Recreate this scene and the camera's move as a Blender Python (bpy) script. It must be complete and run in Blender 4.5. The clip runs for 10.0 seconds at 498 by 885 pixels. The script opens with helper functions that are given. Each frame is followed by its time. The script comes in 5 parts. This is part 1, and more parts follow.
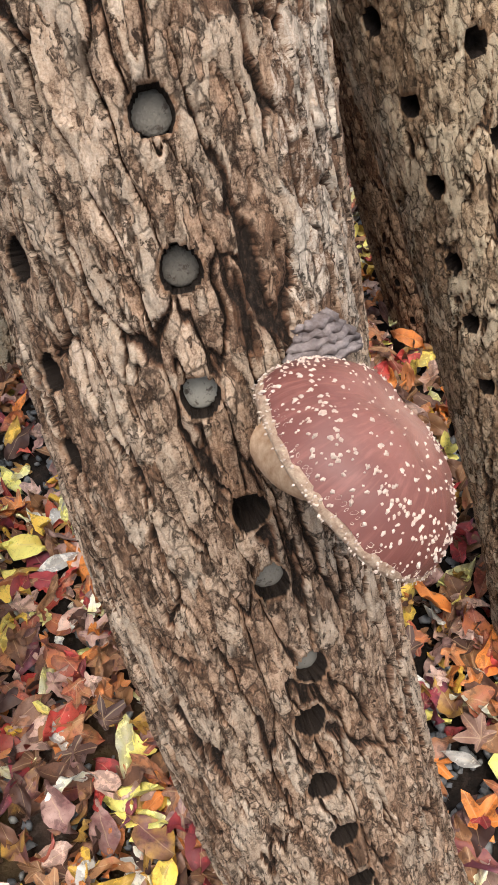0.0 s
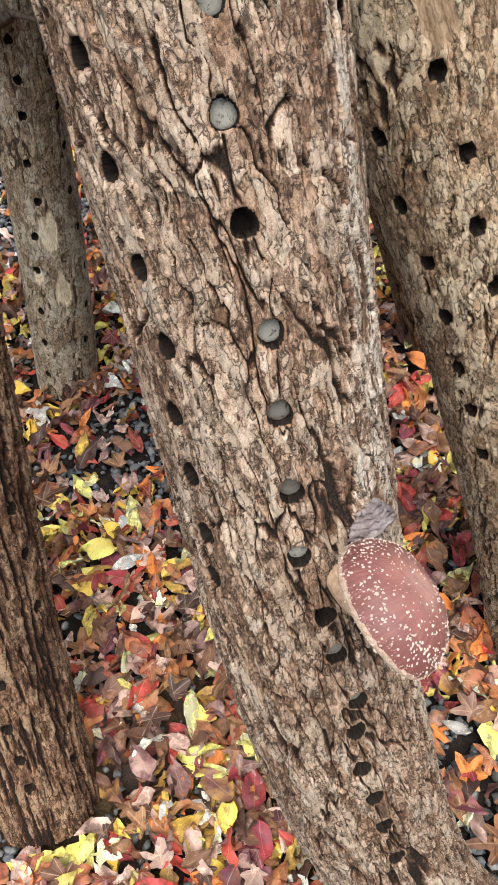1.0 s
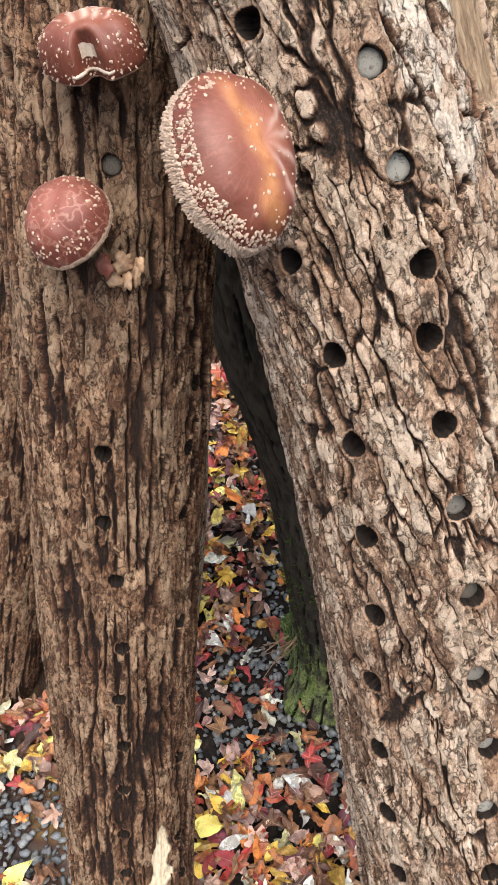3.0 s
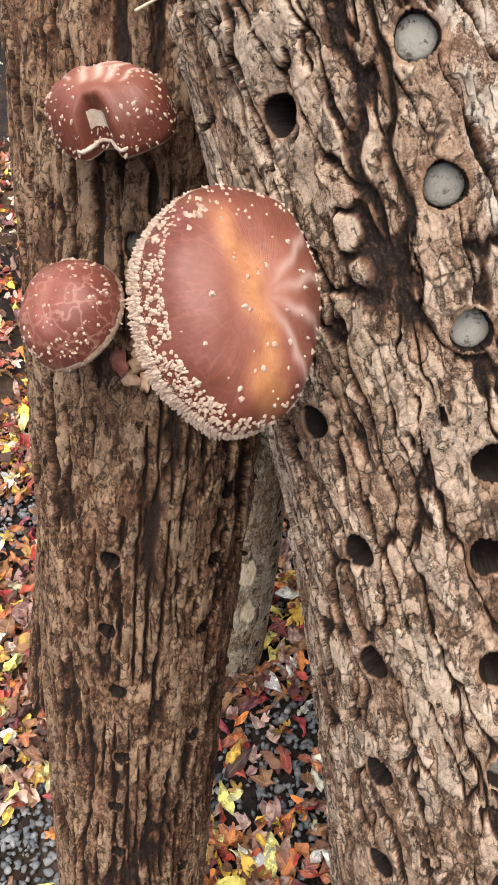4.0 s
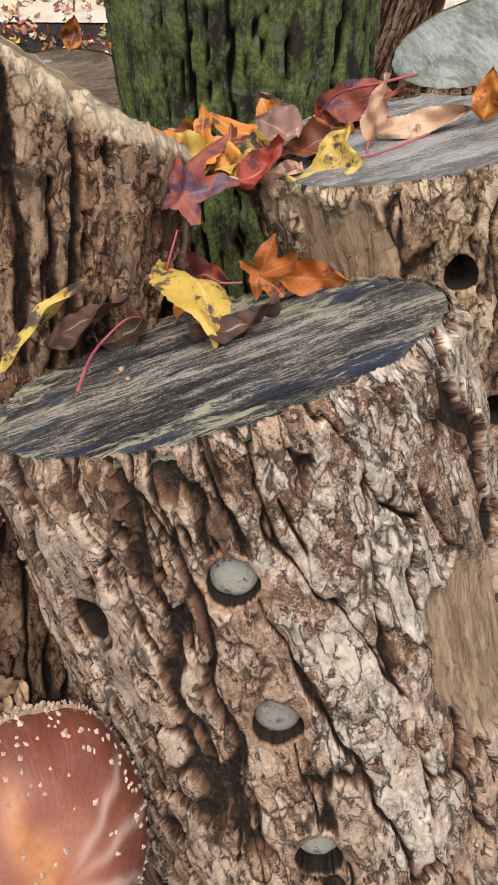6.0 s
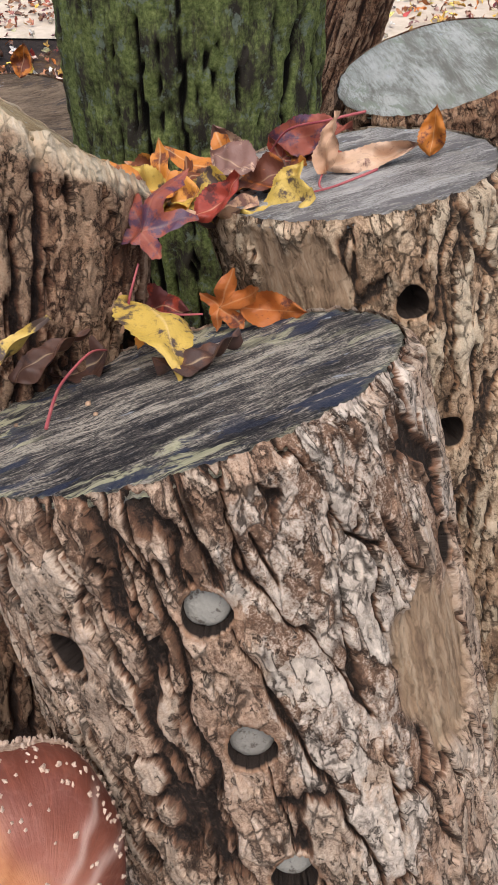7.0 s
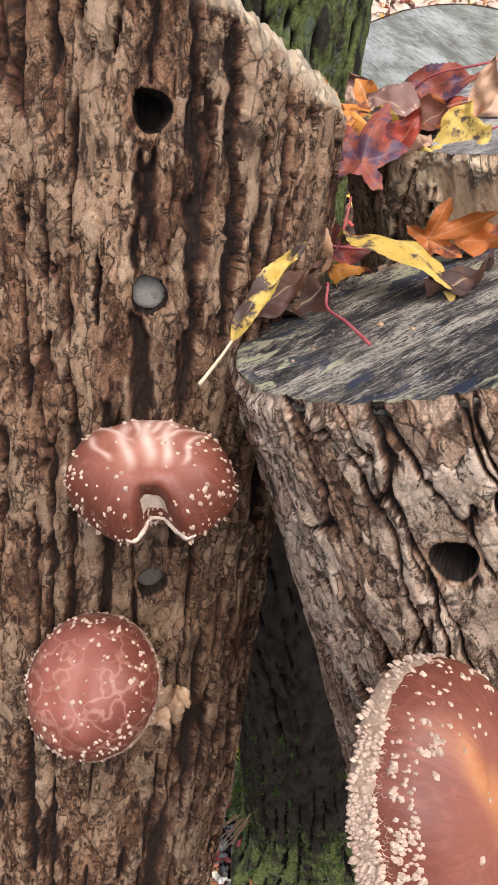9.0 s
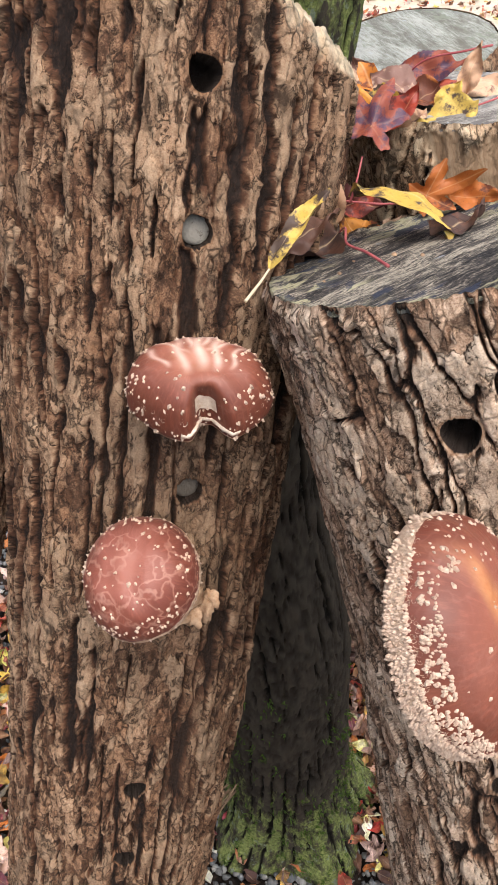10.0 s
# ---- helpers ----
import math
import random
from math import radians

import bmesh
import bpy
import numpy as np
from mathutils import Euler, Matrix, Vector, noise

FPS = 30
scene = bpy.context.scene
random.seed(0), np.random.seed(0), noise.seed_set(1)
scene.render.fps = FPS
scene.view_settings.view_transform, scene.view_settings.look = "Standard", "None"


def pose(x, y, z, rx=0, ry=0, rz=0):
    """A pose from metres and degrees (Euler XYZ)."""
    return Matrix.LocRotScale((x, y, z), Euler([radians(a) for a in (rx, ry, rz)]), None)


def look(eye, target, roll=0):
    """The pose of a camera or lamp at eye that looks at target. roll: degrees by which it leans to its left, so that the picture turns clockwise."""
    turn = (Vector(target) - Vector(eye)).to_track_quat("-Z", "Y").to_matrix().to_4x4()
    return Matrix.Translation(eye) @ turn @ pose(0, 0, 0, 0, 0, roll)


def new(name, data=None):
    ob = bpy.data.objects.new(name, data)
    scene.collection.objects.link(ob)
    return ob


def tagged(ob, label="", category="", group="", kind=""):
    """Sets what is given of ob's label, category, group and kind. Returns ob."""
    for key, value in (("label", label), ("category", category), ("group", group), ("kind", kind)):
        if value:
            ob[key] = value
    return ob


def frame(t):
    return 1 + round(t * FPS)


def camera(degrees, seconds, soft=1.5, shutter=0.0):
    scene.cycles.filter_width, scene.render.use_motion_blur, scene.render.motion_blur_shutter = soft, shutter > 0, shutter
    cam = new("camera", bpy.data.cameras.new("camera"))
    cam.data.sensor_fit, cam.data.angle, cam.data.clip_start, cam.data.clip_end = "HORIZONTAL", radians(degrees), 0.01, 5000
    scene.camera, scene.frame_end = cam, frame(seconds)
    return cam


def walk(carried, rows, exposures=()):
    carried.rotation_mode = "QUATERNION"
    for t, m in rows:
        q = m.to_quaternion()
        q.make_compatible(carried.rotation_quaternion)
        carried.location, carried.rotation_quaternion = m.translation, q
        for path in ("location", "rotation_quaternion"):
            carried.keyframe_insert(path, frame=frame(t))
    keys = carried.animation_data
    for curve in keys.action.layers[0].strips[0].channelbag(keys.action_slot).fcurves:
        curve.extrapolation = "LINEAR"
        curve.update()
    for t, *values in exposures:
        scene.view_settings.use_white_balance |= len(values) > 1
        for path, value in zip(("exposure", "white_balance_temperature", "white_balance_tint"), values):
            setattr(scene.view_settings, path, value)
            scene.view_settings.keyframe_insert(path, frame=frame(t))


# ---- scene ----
cam = camera(36.6, 10.0, soft=1.5)
PATH = [
    (0, (0.71, 0.722, 0.773), (0.544, 2.048, -0.715), -5.3),
    (0.5, (0.701, 0.715, 0.862), (0.544, 1.967, -0.69), -5.7),
    (1, (0.683, 0.692, 0.982), (0.495, 1.894, -0.605), -6.4),
    (1.5, (0.663, 0.663, 1.082), (0.43, 1.874, -0.493), -6.6),
    (2, (0.614, 0.66, 1.203), (0.361, 1.923, -0.327), -5.9),
    (2.5, (0.554, 0.753, 1.286), (0.333, 2.083, -0.192), -4.7),
    (3, (0.53, 0.839, 1.308), (0.307, 2.213, -0.128), -3.6),
    (3.2, (0.534, 0.873, 1.312), (0.281, 2.255, -0.112), -3.3),
    (4.3, (0.569, 0.999, 1.297), (-0.023, 2.234, -0.16), -6.4),
    (4.5, (0.576, 1.007, 1.296), (-0.027, 2.24, -0.159), -6.5),
    (5, (0.578, 1.046, 1.348), (0.04, 2.286, -0.127), -5.4),
    (5.5, (0.567, 1.098, 1.375), (0.076, 2.352, -0.103), -5.3),
    (6, (0.562, 1.129, 1.386), (0.142, 2.415, -0.087), -4.1),
    (6.2, (0.564, 1.133, 1.392), (0.165, 2.433, -0.074), -3.8),
    (7.3, (0.549, 1.125, 1.396), (0.305, 2.475, -0.059), -0.2),
    (7.5, (0.535, 1.124, 1.395), (0.339, 2.482, -0.06), 0.8),
    (8, (0.49, 1.121, 1.386), (0.402, 2.495, -0.064), 2.6),
    (8.5, (0.44, 1.108, 1.38), (0.453, 2.498, -0.058), 4.3),
    (9, (0.411, 1.092, 1.367), (0.479, 2.495, -0.057), 5.3),
    (9.5, (0.396, 1.066, 1.355), (0.491, 2.479, -0.057), 6.1),
    (10, (0.384, 1.03, 1.371), (0.536, 2.45, -0.03), 7.5),
]
EXPOSURES = [(t, stops, kelvin, tint) for t, stops, kelvin, tint in ((0.0, 0.69, 6050, 6), (1.0, 0.87, 5800, 3), (2.0, 0.85, 5800, 3), (3.0, 0.99, 5850, 5), (4.5, 0.87, 6050, 7), (5.0, 0.95, 6050, 5), (5.5, 0.75, 6100, 5), (6.0, 0.57, 6000, 6), (7.5, 0.45, 5750, 11), (8.0, 0.49, 5750, 12), (8.5, 0.62, 5650, 10), (9.0, 0.77, 5850, 10), (10.0, 0.93, 6000, 8))]
walk(cam, [(t, look(eye, target, roll)) for t, eye, target, roll in PATH], EXPOSURES)


# ---- light ----
world = bpy.data.worlds.new("overcast_sky")
scene.world = world
world.use_nodes = True
wn = world.node_tree
sky = wn.nodes.new("ShaderNodeTexSky")
sky.sky_type, sky.sun_disc = "NISHITA", False
sky.sun_elevation, sky.sun_rotation = radians(72), radians(162)
sky.air_density, sky.dust_density, sky.ozone_density = 1.0, 6.0, 0.6
wn.links.new(sky.outputs[0], wn.nodes["Background"].inputs[0])
wn.nodes["Background"].inputs[1].default_value = 0.115
sun = new("sun", bpy.data.lights.new("sun", "SUN"))
sun.data.energy, sun.data.angle, sun.data.color = 2.1, radians(75), (1.0, 0.94, 0.86)
sun.matrix_world = look((0.6 + 0.3, 1.2 - 0.9, 3.0), (0.6, 1.2, 0.0))


# ---- materials ----
class Nodes:
    """Short hand for building a node material."""

    def __init__(self, name, rough=0.85, spec=0.25):
        self.mat = bpy.data.materials.new(name)
        self.mat.use_nodes = True
        self.t = self.mat.node_tree
        self.bsdf = self.t.nodes["Principled BSDF"]
        self.bsdf.inputs["Roughness"].default_value = rough
        self.bsdf.inputs["Specular IOR Level"].default_value = spec

    def put(self, socket, value):
        if hasattr(value, "is_output"):
            self.t.links.new(value, socket)
        elif value is not None:
            socket.default_value = (*value, 1.0) if isinstance(value, tuple) and len(value) == 3 and socket.type == "RGBA" else value

    def coords(self, kind="Object", scale=(1, 1, 1), turn=0.0):
        c = self.t.nodes.new("ShaderNodeTexCoord")
        m = self.t.nodes.new("ShaderNodeMapping")
        if turn:
            m.vector_type = "TEXTURE"
            m.inputs["Rotation"].default_value = (0, 0, radians(turn))
            scale = tuple(1 / k for k in scale)
        m.inputs["Scale"].default_value = scale
        self.t.links.new(c.outputs[kind], m.inputs["Vector"])
        return m.outputs[0]

    def noise(self, vec, scale, detail=4.0, rough=0.6, distort=0.0):
        n = self.t.nodes.new("ShaderNodeTexNoise")
        self.put(n.inputs["Vector"], vec)
        for key, v in (("Scale", scale), ("Detail", detail), ("Roughness", rough), ("Distortion", distort)):
            n.inputs[key].default_value = v
        return n.outputs[0]

    def voronoi(self, vec, scale, feature="F1", rand=1.0):
        n = self.t.nodes.new("ShaderNodeTexVoronoi")
        n.feature = feature
        self.put(n.inputs["Vector"], vec)
        n.inputs["Scale"].default_value, n.inputs["Randomness"].default_value = scale, rand
        return n.outputs[0]

    def attr(self, name):
        n = self.t.nodes.new("ShaderNodeAttribute")
        n.attribute_name = name
        return n.outputs["Fac"]

    def ramp(self, fac, stops):
        n = self.t.nodes.new("ShaderNodeValToRGB")
        e = n.color_ramp.elements
        while len(e) < len(stops):
            e.new(0.5)
        for k, (p, c) in zip(e, stops):
            k.position = p
            k.color = (c, c, c, 1) if isinstance(c, (int, float)) else (*c, 1)
        self.put(n.inputs[0], fac)
        return n.outputs[0]

    def mix(self, fac, a, b, blend="MIX"):
        n = self.t.nodes.new("ShaderNodeMix")
        n.data_type, n.blend_type = "RGBA", blend
        self.put(n.inputs[0], fac)
        self.put(n.inputs[6], a)
        self.put(n.inputs[7], b)
        return n.outputs[2]

    def math(self, op, a, b=0.0):
        n = self.t.nodes.new("ShaderNodeMath")
        n.operation = op
        self.put(n.inputs[0], a)
        self.put(n.inputs[1], b)
        return n.outputs[0]

    def random(self, island=False):
        n = self.t.nodes.new("ShaderNodeNewGeometry" if island else "ShaderNodeObjectInfo")
        return n.outputs["Random Per Island" if island else "Random"]

    def bump(self, height, strength=0.5, distance=0.001, after=None):
        n = self.t.nodes.new("ShaderNodeBump")
        n.inputs["Strength"].default_value, n.inputs["Distance"].default_value = strength, distance
        self.put(n.inputs["Height"], height)
        if after is not None:
            self.put(n.inputs["Normal"], after)
        self.t.links.new(n.outputs[0], self.bsdf.inputs["Normal"])
        return n.outputs[0]

    def done(self, colour, rough=None):
        self.put(self.bsdf.inputs["Base Color"], colour)
        if rough is not None:
            self.put(self.bsdf.inputs["Roughness"], rough)
        return self.mat


def n_mix(a, b, k=0.5):
    return tuple(p + (q - p) * k for p, q in zip(a, b))


def bark_material(name, furrow, low, mid, high, lichen, lichen_at, wet=0.0, fine_scale=1.0, bare=((0.13, 0.078, 0.045), (0.33, 0.215, 0.125), (0.48, 0.35, 0.225))):
    """Bark: dark furrows, chipped plates with a thin pale skin over a ruddy layer, grey-green lichen film; the grain runs along the log."""
    n = Nodes(name, 0.88, 0.2)
    uv = n.coords("UV")

    def warped(vec, scale, amount, detail=4):
        w = n.t.nodes.new("ShaderNodeTexNoise")
        n.put(w.inputs["Vector"], vec)
        w.inputs["Scale"].default_value, w.inputs["Detail"].default_value, w.inputs["Roughness"].default_value = scale, detail, 0.65
        m = n.t.nodes.new("ShaderNodeVectorMath")
        m.operation = "MULTIPLY_ADD"
        n.put(m.inputs[0], w.outputs["Color"])
        m.inputs[1].default_value = (amount, amount, 0.0)
        n.put(m.inputs[2], vec)
        return m.outputs[0]

    base = warped(uv, 150, 0.0050, 5)

    def stretched(k):
        m = n.t.nodes.new("ShaderNodeMapping")
        m.inputs["Scale"].default_value = (1.0, k, 1.0)
        n.put(m.inputs["Vector"], base)
        return m.outputs[0]

    def chips(vec, scale):
        """Small broken bits: each one's own number, and dark lines between them."""
        c = n.t.nodes.new("ShaderNodeTexVoronoi")
        n.put(c.inputs["Vector"], vec)
        c.inputs["Scale"].default_value = scale
        one = n.t.nodes.new("ShaderNodeSeparateColor")
        n.put(one.inputs[0], c.outputs["Color"])
        return one.outputs[0], n.voronoi(vec, scale, "DISTANCE_TO_EDGE")

    g4, g7, g1 = stretched(0.35), stretched(0.65), stretched(0.10)
    num, num2 = n.attr("plate"), n.attr("flake")
    jag = n.math("SUBTRACT", n.noise(g7, 480 * fine_scale, 6, 0.75), 0.5)
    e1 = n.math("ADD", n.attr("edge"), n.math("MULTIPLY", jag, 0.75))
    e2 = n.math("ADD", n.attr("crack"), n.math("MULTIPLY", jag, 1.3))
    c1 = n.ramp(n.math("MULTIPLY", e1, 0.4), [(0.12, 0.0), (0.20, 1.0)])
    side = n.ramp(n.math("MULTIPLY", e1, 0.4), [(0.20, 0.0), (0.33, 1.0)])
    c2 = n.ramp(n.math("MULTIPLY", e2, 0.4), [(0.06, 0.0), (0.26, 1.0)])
    big = n.noise(uv, 22, 5, 0.6)
    patch = n.noise(g7, 70, 6, 0.65)
    mottle = n.noise(g7, 330, 7, 0.78)
    fibre = n.noise(g1, 520, 6, 0.72)
    grit = n.noise(uv, 1500, 5, 0.75)
    small, small_edge = chips(g7, 185 * fine_scale)
    tiny, tiny_edge = chips(stretched(0.8), 470 * fine_scale)
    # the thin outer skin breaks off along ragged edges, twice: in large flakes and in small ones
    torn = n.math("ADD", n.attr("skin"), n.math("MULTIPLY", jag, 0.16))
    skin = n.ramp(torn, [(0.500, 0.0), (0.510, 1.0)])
    # dark line along a flake's edge: the shade below it, painted in
    flake_shade = n.ramp(torn, [(0.470, 0.0), (0.494, 1.0), (0.502, 1.0), (0.506, 0.0)])
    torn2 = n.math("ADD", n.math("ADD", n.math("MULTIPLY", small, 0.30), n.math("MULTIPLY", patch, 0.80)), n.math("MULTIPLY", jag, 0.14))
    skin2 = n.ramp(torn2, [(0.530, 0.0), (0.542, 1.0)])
    flake_shade2 = n.ramp(torn2, [(0.500, 0.0), (0.524, 1.0), (0.532, 1.0), (0.537, 0.0)])
    gate = n.ramp(n.noise(g4, 90, 4, 0.6), [(0.42, 0.0), (0.60, 1.0)])
    crack3 = n.math("MULTIPLY", n.ramp(small_edge, [(0.02, 1.0), (0.08, 0.0)]), gate)
    crack4 = n.math("MULTIPLY", n.ramp(tiny_edge, [(0.02, 1.0), (0.18, 0.0)]), n.ramp(n.noise(g4, 210, 5, 0.7), [(0.45, 0.0), (0.58, 1.0)]))
    # fine dark splits along the grain
    pit = n.ramp(n.noise(g4, 240 * fine_scale, 8, 0.74), [(0.385, 1.0), (0.425, 0.0)])
    gone = n.math("SUBTRACT", 1.0, skin)
    level = n.math("ADD", n.math("ADD", 0.10, n.math("MULTIPLY", skin, 0.10)), n.math("MULTIPLY", skin2, 0.08))
    for source, amount in ((num, 0.16), (num2, 0.16), (small, 0.12), (tiny, 0.06)):
        level = n.math("ADD", level, n.math("MULTIPLY", n.math("SUBTRACT", source, 0.5), amount))
    level = n.math("ADD", level, 0.30)
    for source, amount in ((fibre, 0.50), (grit, 0.90), (mottle, 1.00), (big, 0.35), (patch, 0.20)):
        level = n.math("ADD", level, n.math("MULTIPLY", n.math("SUBTRACT", source, 0.5), amount))
    col = n.ramp(level, [(0.14, tuple(0.6 * c for c in low)), (0.30, low), (0.54, mid), (0.96, high)])
    # the layer under the skin is ruddier, old skin greyer
    rust = (mid[0] * 0.92, mid[1] * 0.70, mid[2] * 0.56)
    col = n.mix(n.math("MULTIPLY", gone, n.ramp(patch, [(0.44, 0.10), (0.62, 0.45)])), col, n.mix(n.ramp(mottle, [(0.42, 0.0), (0.60, 1.0)]), tuple(0.40 * c for c in rust), rust))
    grey = (mid[0] * 0.86, mid[1] * 0.98, mid[2] * 1.05)
    col = n.mix(n.math("MULTIPLY", n.math("MULTIPLY", skin, n.ramp(num2, [(0.60, 0.0), (0.68, 0.45)])), n.ramp(mottle, [(0.38, 0.3), (0.55, 1.0)])), col, n.mix(n.ramp(grit, [(0.4, 0.0), (0.6, 1.0)]), tuple(0.62 * c for c in grey), grey))
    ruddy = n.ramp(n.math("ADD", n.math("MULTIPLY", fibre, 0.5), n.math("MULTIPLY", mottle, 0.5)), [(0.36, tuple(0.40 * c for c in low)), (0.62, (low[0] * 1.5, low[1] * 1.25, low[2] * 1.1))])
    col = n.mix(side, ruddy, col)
    # crack colour: dark bark, blackened further to stand for shade in the cracks
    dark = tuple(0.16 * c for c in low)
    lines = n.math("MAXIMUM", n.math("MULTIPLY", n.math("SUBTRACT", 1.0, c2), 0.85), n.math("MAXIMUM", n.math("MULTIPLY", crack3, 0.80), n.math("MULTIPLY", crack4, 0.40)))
    lines = n.math("MAXIMUM", lines, n.math("MAXIMUM", n.math("MULTIPLY", pit, 0.90), n.math("MULTIPLY", n.math("MAXIMUM", flake_shade, flake_shade2), 0.82)))
    # grey film of lichen on the plates
    film = n.math("ADD", big, n.attr("film_bias"))
    film = n.math("ADD", film, n.math("MULTIPLY", n.math("SUBTRACT", n.noise(g4, 110, 6, 0.7), 0.5), 0.9))
    film = n.ramp(film, [(lichen_at, 0.0), (lichen_at + 0.12, 1.0)])
    film = n.math("MULTIPLY", n.math("MULTIPLY", film, side), n.ramp(n.math("ADD", level, n.math("MULTIPLY", skin, 0.15)), [(0.34, 0.0), (0.56, 1.0)]))
    col = n.mix(n.math("MULTIPLY", film, 0.70), col, n.mix(n.ramp(mottle, [(0.36, 0.0), (0.62, 1.0)]), tuple(0.52 * c for c in lichen), lichen))
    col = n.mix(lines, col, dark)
    # furrow floors: dark inner bark with the furrow's shade put into the colour
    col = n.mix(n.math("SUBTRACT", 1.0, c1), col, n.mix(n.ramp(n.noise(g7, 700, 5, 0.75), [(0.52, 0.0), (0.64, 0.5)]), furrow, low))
    # bare inner wood: scars, peeled patches, the drill's edge
    wood = n.ramp(n.noise(g1, 300, 5, 0.65, 0.3), [(0.3, bare[0]), (0.5, bare[1]), (0.7, bare[2])])
    col = n.mix(n.attr("scar"), col, wood)
    rim = n.math("MULTIPLY", n.attr("bore"), n.ramp(n.noise(uv, 170, 4, 0.7), [(0.40, 0.15), (0.58, 0.75)]))
    col = n.mix(rim, col, n.mix(mottle, (low[0] * 1.1, low[1] * 0.95, low[2] * 0.8), (mid[0] * 0.95, mid[1] * 0.75, mid[2] * 0.6)))
    # inside the drilled holes the shade is painted on, near black over brown wood
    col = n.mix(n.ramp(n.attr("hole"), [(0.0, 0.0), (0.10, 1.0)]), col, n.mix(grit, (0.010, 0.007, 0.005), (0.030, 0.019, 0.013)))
    if wet:
        damp = n.ramp(n.math("ADD", n.noise(g4, 34, 5, 0.65), n.attr("damp")), [(0.72, 0.0), (1.15, 1.0)])
        col = n.mix(n.math("MULTIPLY", damp, wet), col, (0.050, 0.028, 0.017))
    tall = n.math("ADD", n.math("MULTIPLY", n.math("SUBTRACT", 1.0, lines), 0.55), n.math("MULTIPLY", n.math("ADD", skin, skin2), 0.80))
    b = n.bump(n.math("ADD", tall, n.math("MULTIPLY", patch, 0.3)), 1.0, 0.0009)
    b = n.bump(n.math("ADD", fibre, mottle), 1.0, 0.0006, b)
    n.bump(grit, 0.8, 0.0005, b)
    return n.done(col)


WARM_BARE = ((0.13, 0.078, 0.045), (0.33, 0.215, 0.125), (0.48, 0.35, 0.225))
CREAM_BARE = ((0.68, 0.48, 0.28), (0.90, 0.74, 0.50), (0.94, 0.83, 0.63))
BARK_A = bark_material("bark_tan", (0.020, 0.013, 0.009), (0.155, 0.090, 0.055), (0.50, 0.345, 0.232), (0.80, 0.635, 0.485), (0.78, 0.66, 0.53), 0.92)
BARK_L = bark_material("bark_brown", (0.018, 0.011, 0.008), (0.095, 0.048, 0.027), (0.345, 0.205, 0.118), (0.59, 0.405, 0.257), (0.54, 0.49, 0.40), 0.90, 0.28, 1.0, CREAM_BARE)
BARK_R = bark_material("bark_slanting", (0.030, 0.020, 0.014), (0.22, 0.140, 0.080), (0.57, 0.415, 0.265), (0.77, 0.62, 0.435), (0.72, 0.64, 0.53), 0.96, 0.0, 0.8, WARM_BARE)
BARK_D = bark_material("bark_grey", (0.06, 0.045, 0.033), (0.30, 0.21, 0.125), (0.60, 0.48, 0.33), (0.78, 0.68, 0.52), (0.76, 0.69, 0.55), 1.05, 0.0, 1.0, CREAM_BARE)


def moss_bark():
    n = Nodes("mossy_bark", 0.95, 0.1)
    uv = n.coords("UV")
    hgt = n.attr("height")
    # near-black bark: shade behind the logs and in the furrows is in this ramp
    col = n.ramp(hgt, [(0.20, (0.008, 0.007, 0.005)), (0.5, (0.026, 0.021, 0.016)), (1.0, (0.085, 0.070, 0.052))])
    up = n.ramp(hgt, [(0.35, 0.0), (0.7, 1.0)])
    wide = n.coords("UV", (1.0, 0.45, 1.0))
    m = n.math("MULTIPLY", n.ramp(n.math("ADD", n.noise(wide, 50, 7, 0.75), n.attr("mossy")), [(0.50, 0.0), (0.62, 1.0)]), up)
    green = n.ramp(n.noise(uv, 260, 6, 0.8), [(0.32, (0.055, 0.072, 0.024)), (0.50, (0.25, 0.30, 0.085)), (0.68, (0.54, 0.58, 0.20))])
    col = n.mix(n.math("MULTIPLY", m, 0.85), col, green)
    pale = n.ramp(n.math("ADD", n.noise(uv, 75, 6, 0.75), n.attr("mossy")), [(0.64, 0.0), (0.69, 0.8)])
    col = n.mix(n.math("MULTIPLY", pale, up), col, n.ramp(n.noise(uv, 400, 4, 0.7), [(0.3, (0.15, 0.19, 0.14)), (0.7, (0.36, 0.40, 0.30))]))
    b = n.bump(n.noise(wide, 120, 6, 0.75), 1.0, 0.004)
    n.bump(n.noise(uv, 600, 5, 0.8), 1.0, 0.003, b)
    return n.done(col)


MOSS_BARK = moss_bark()


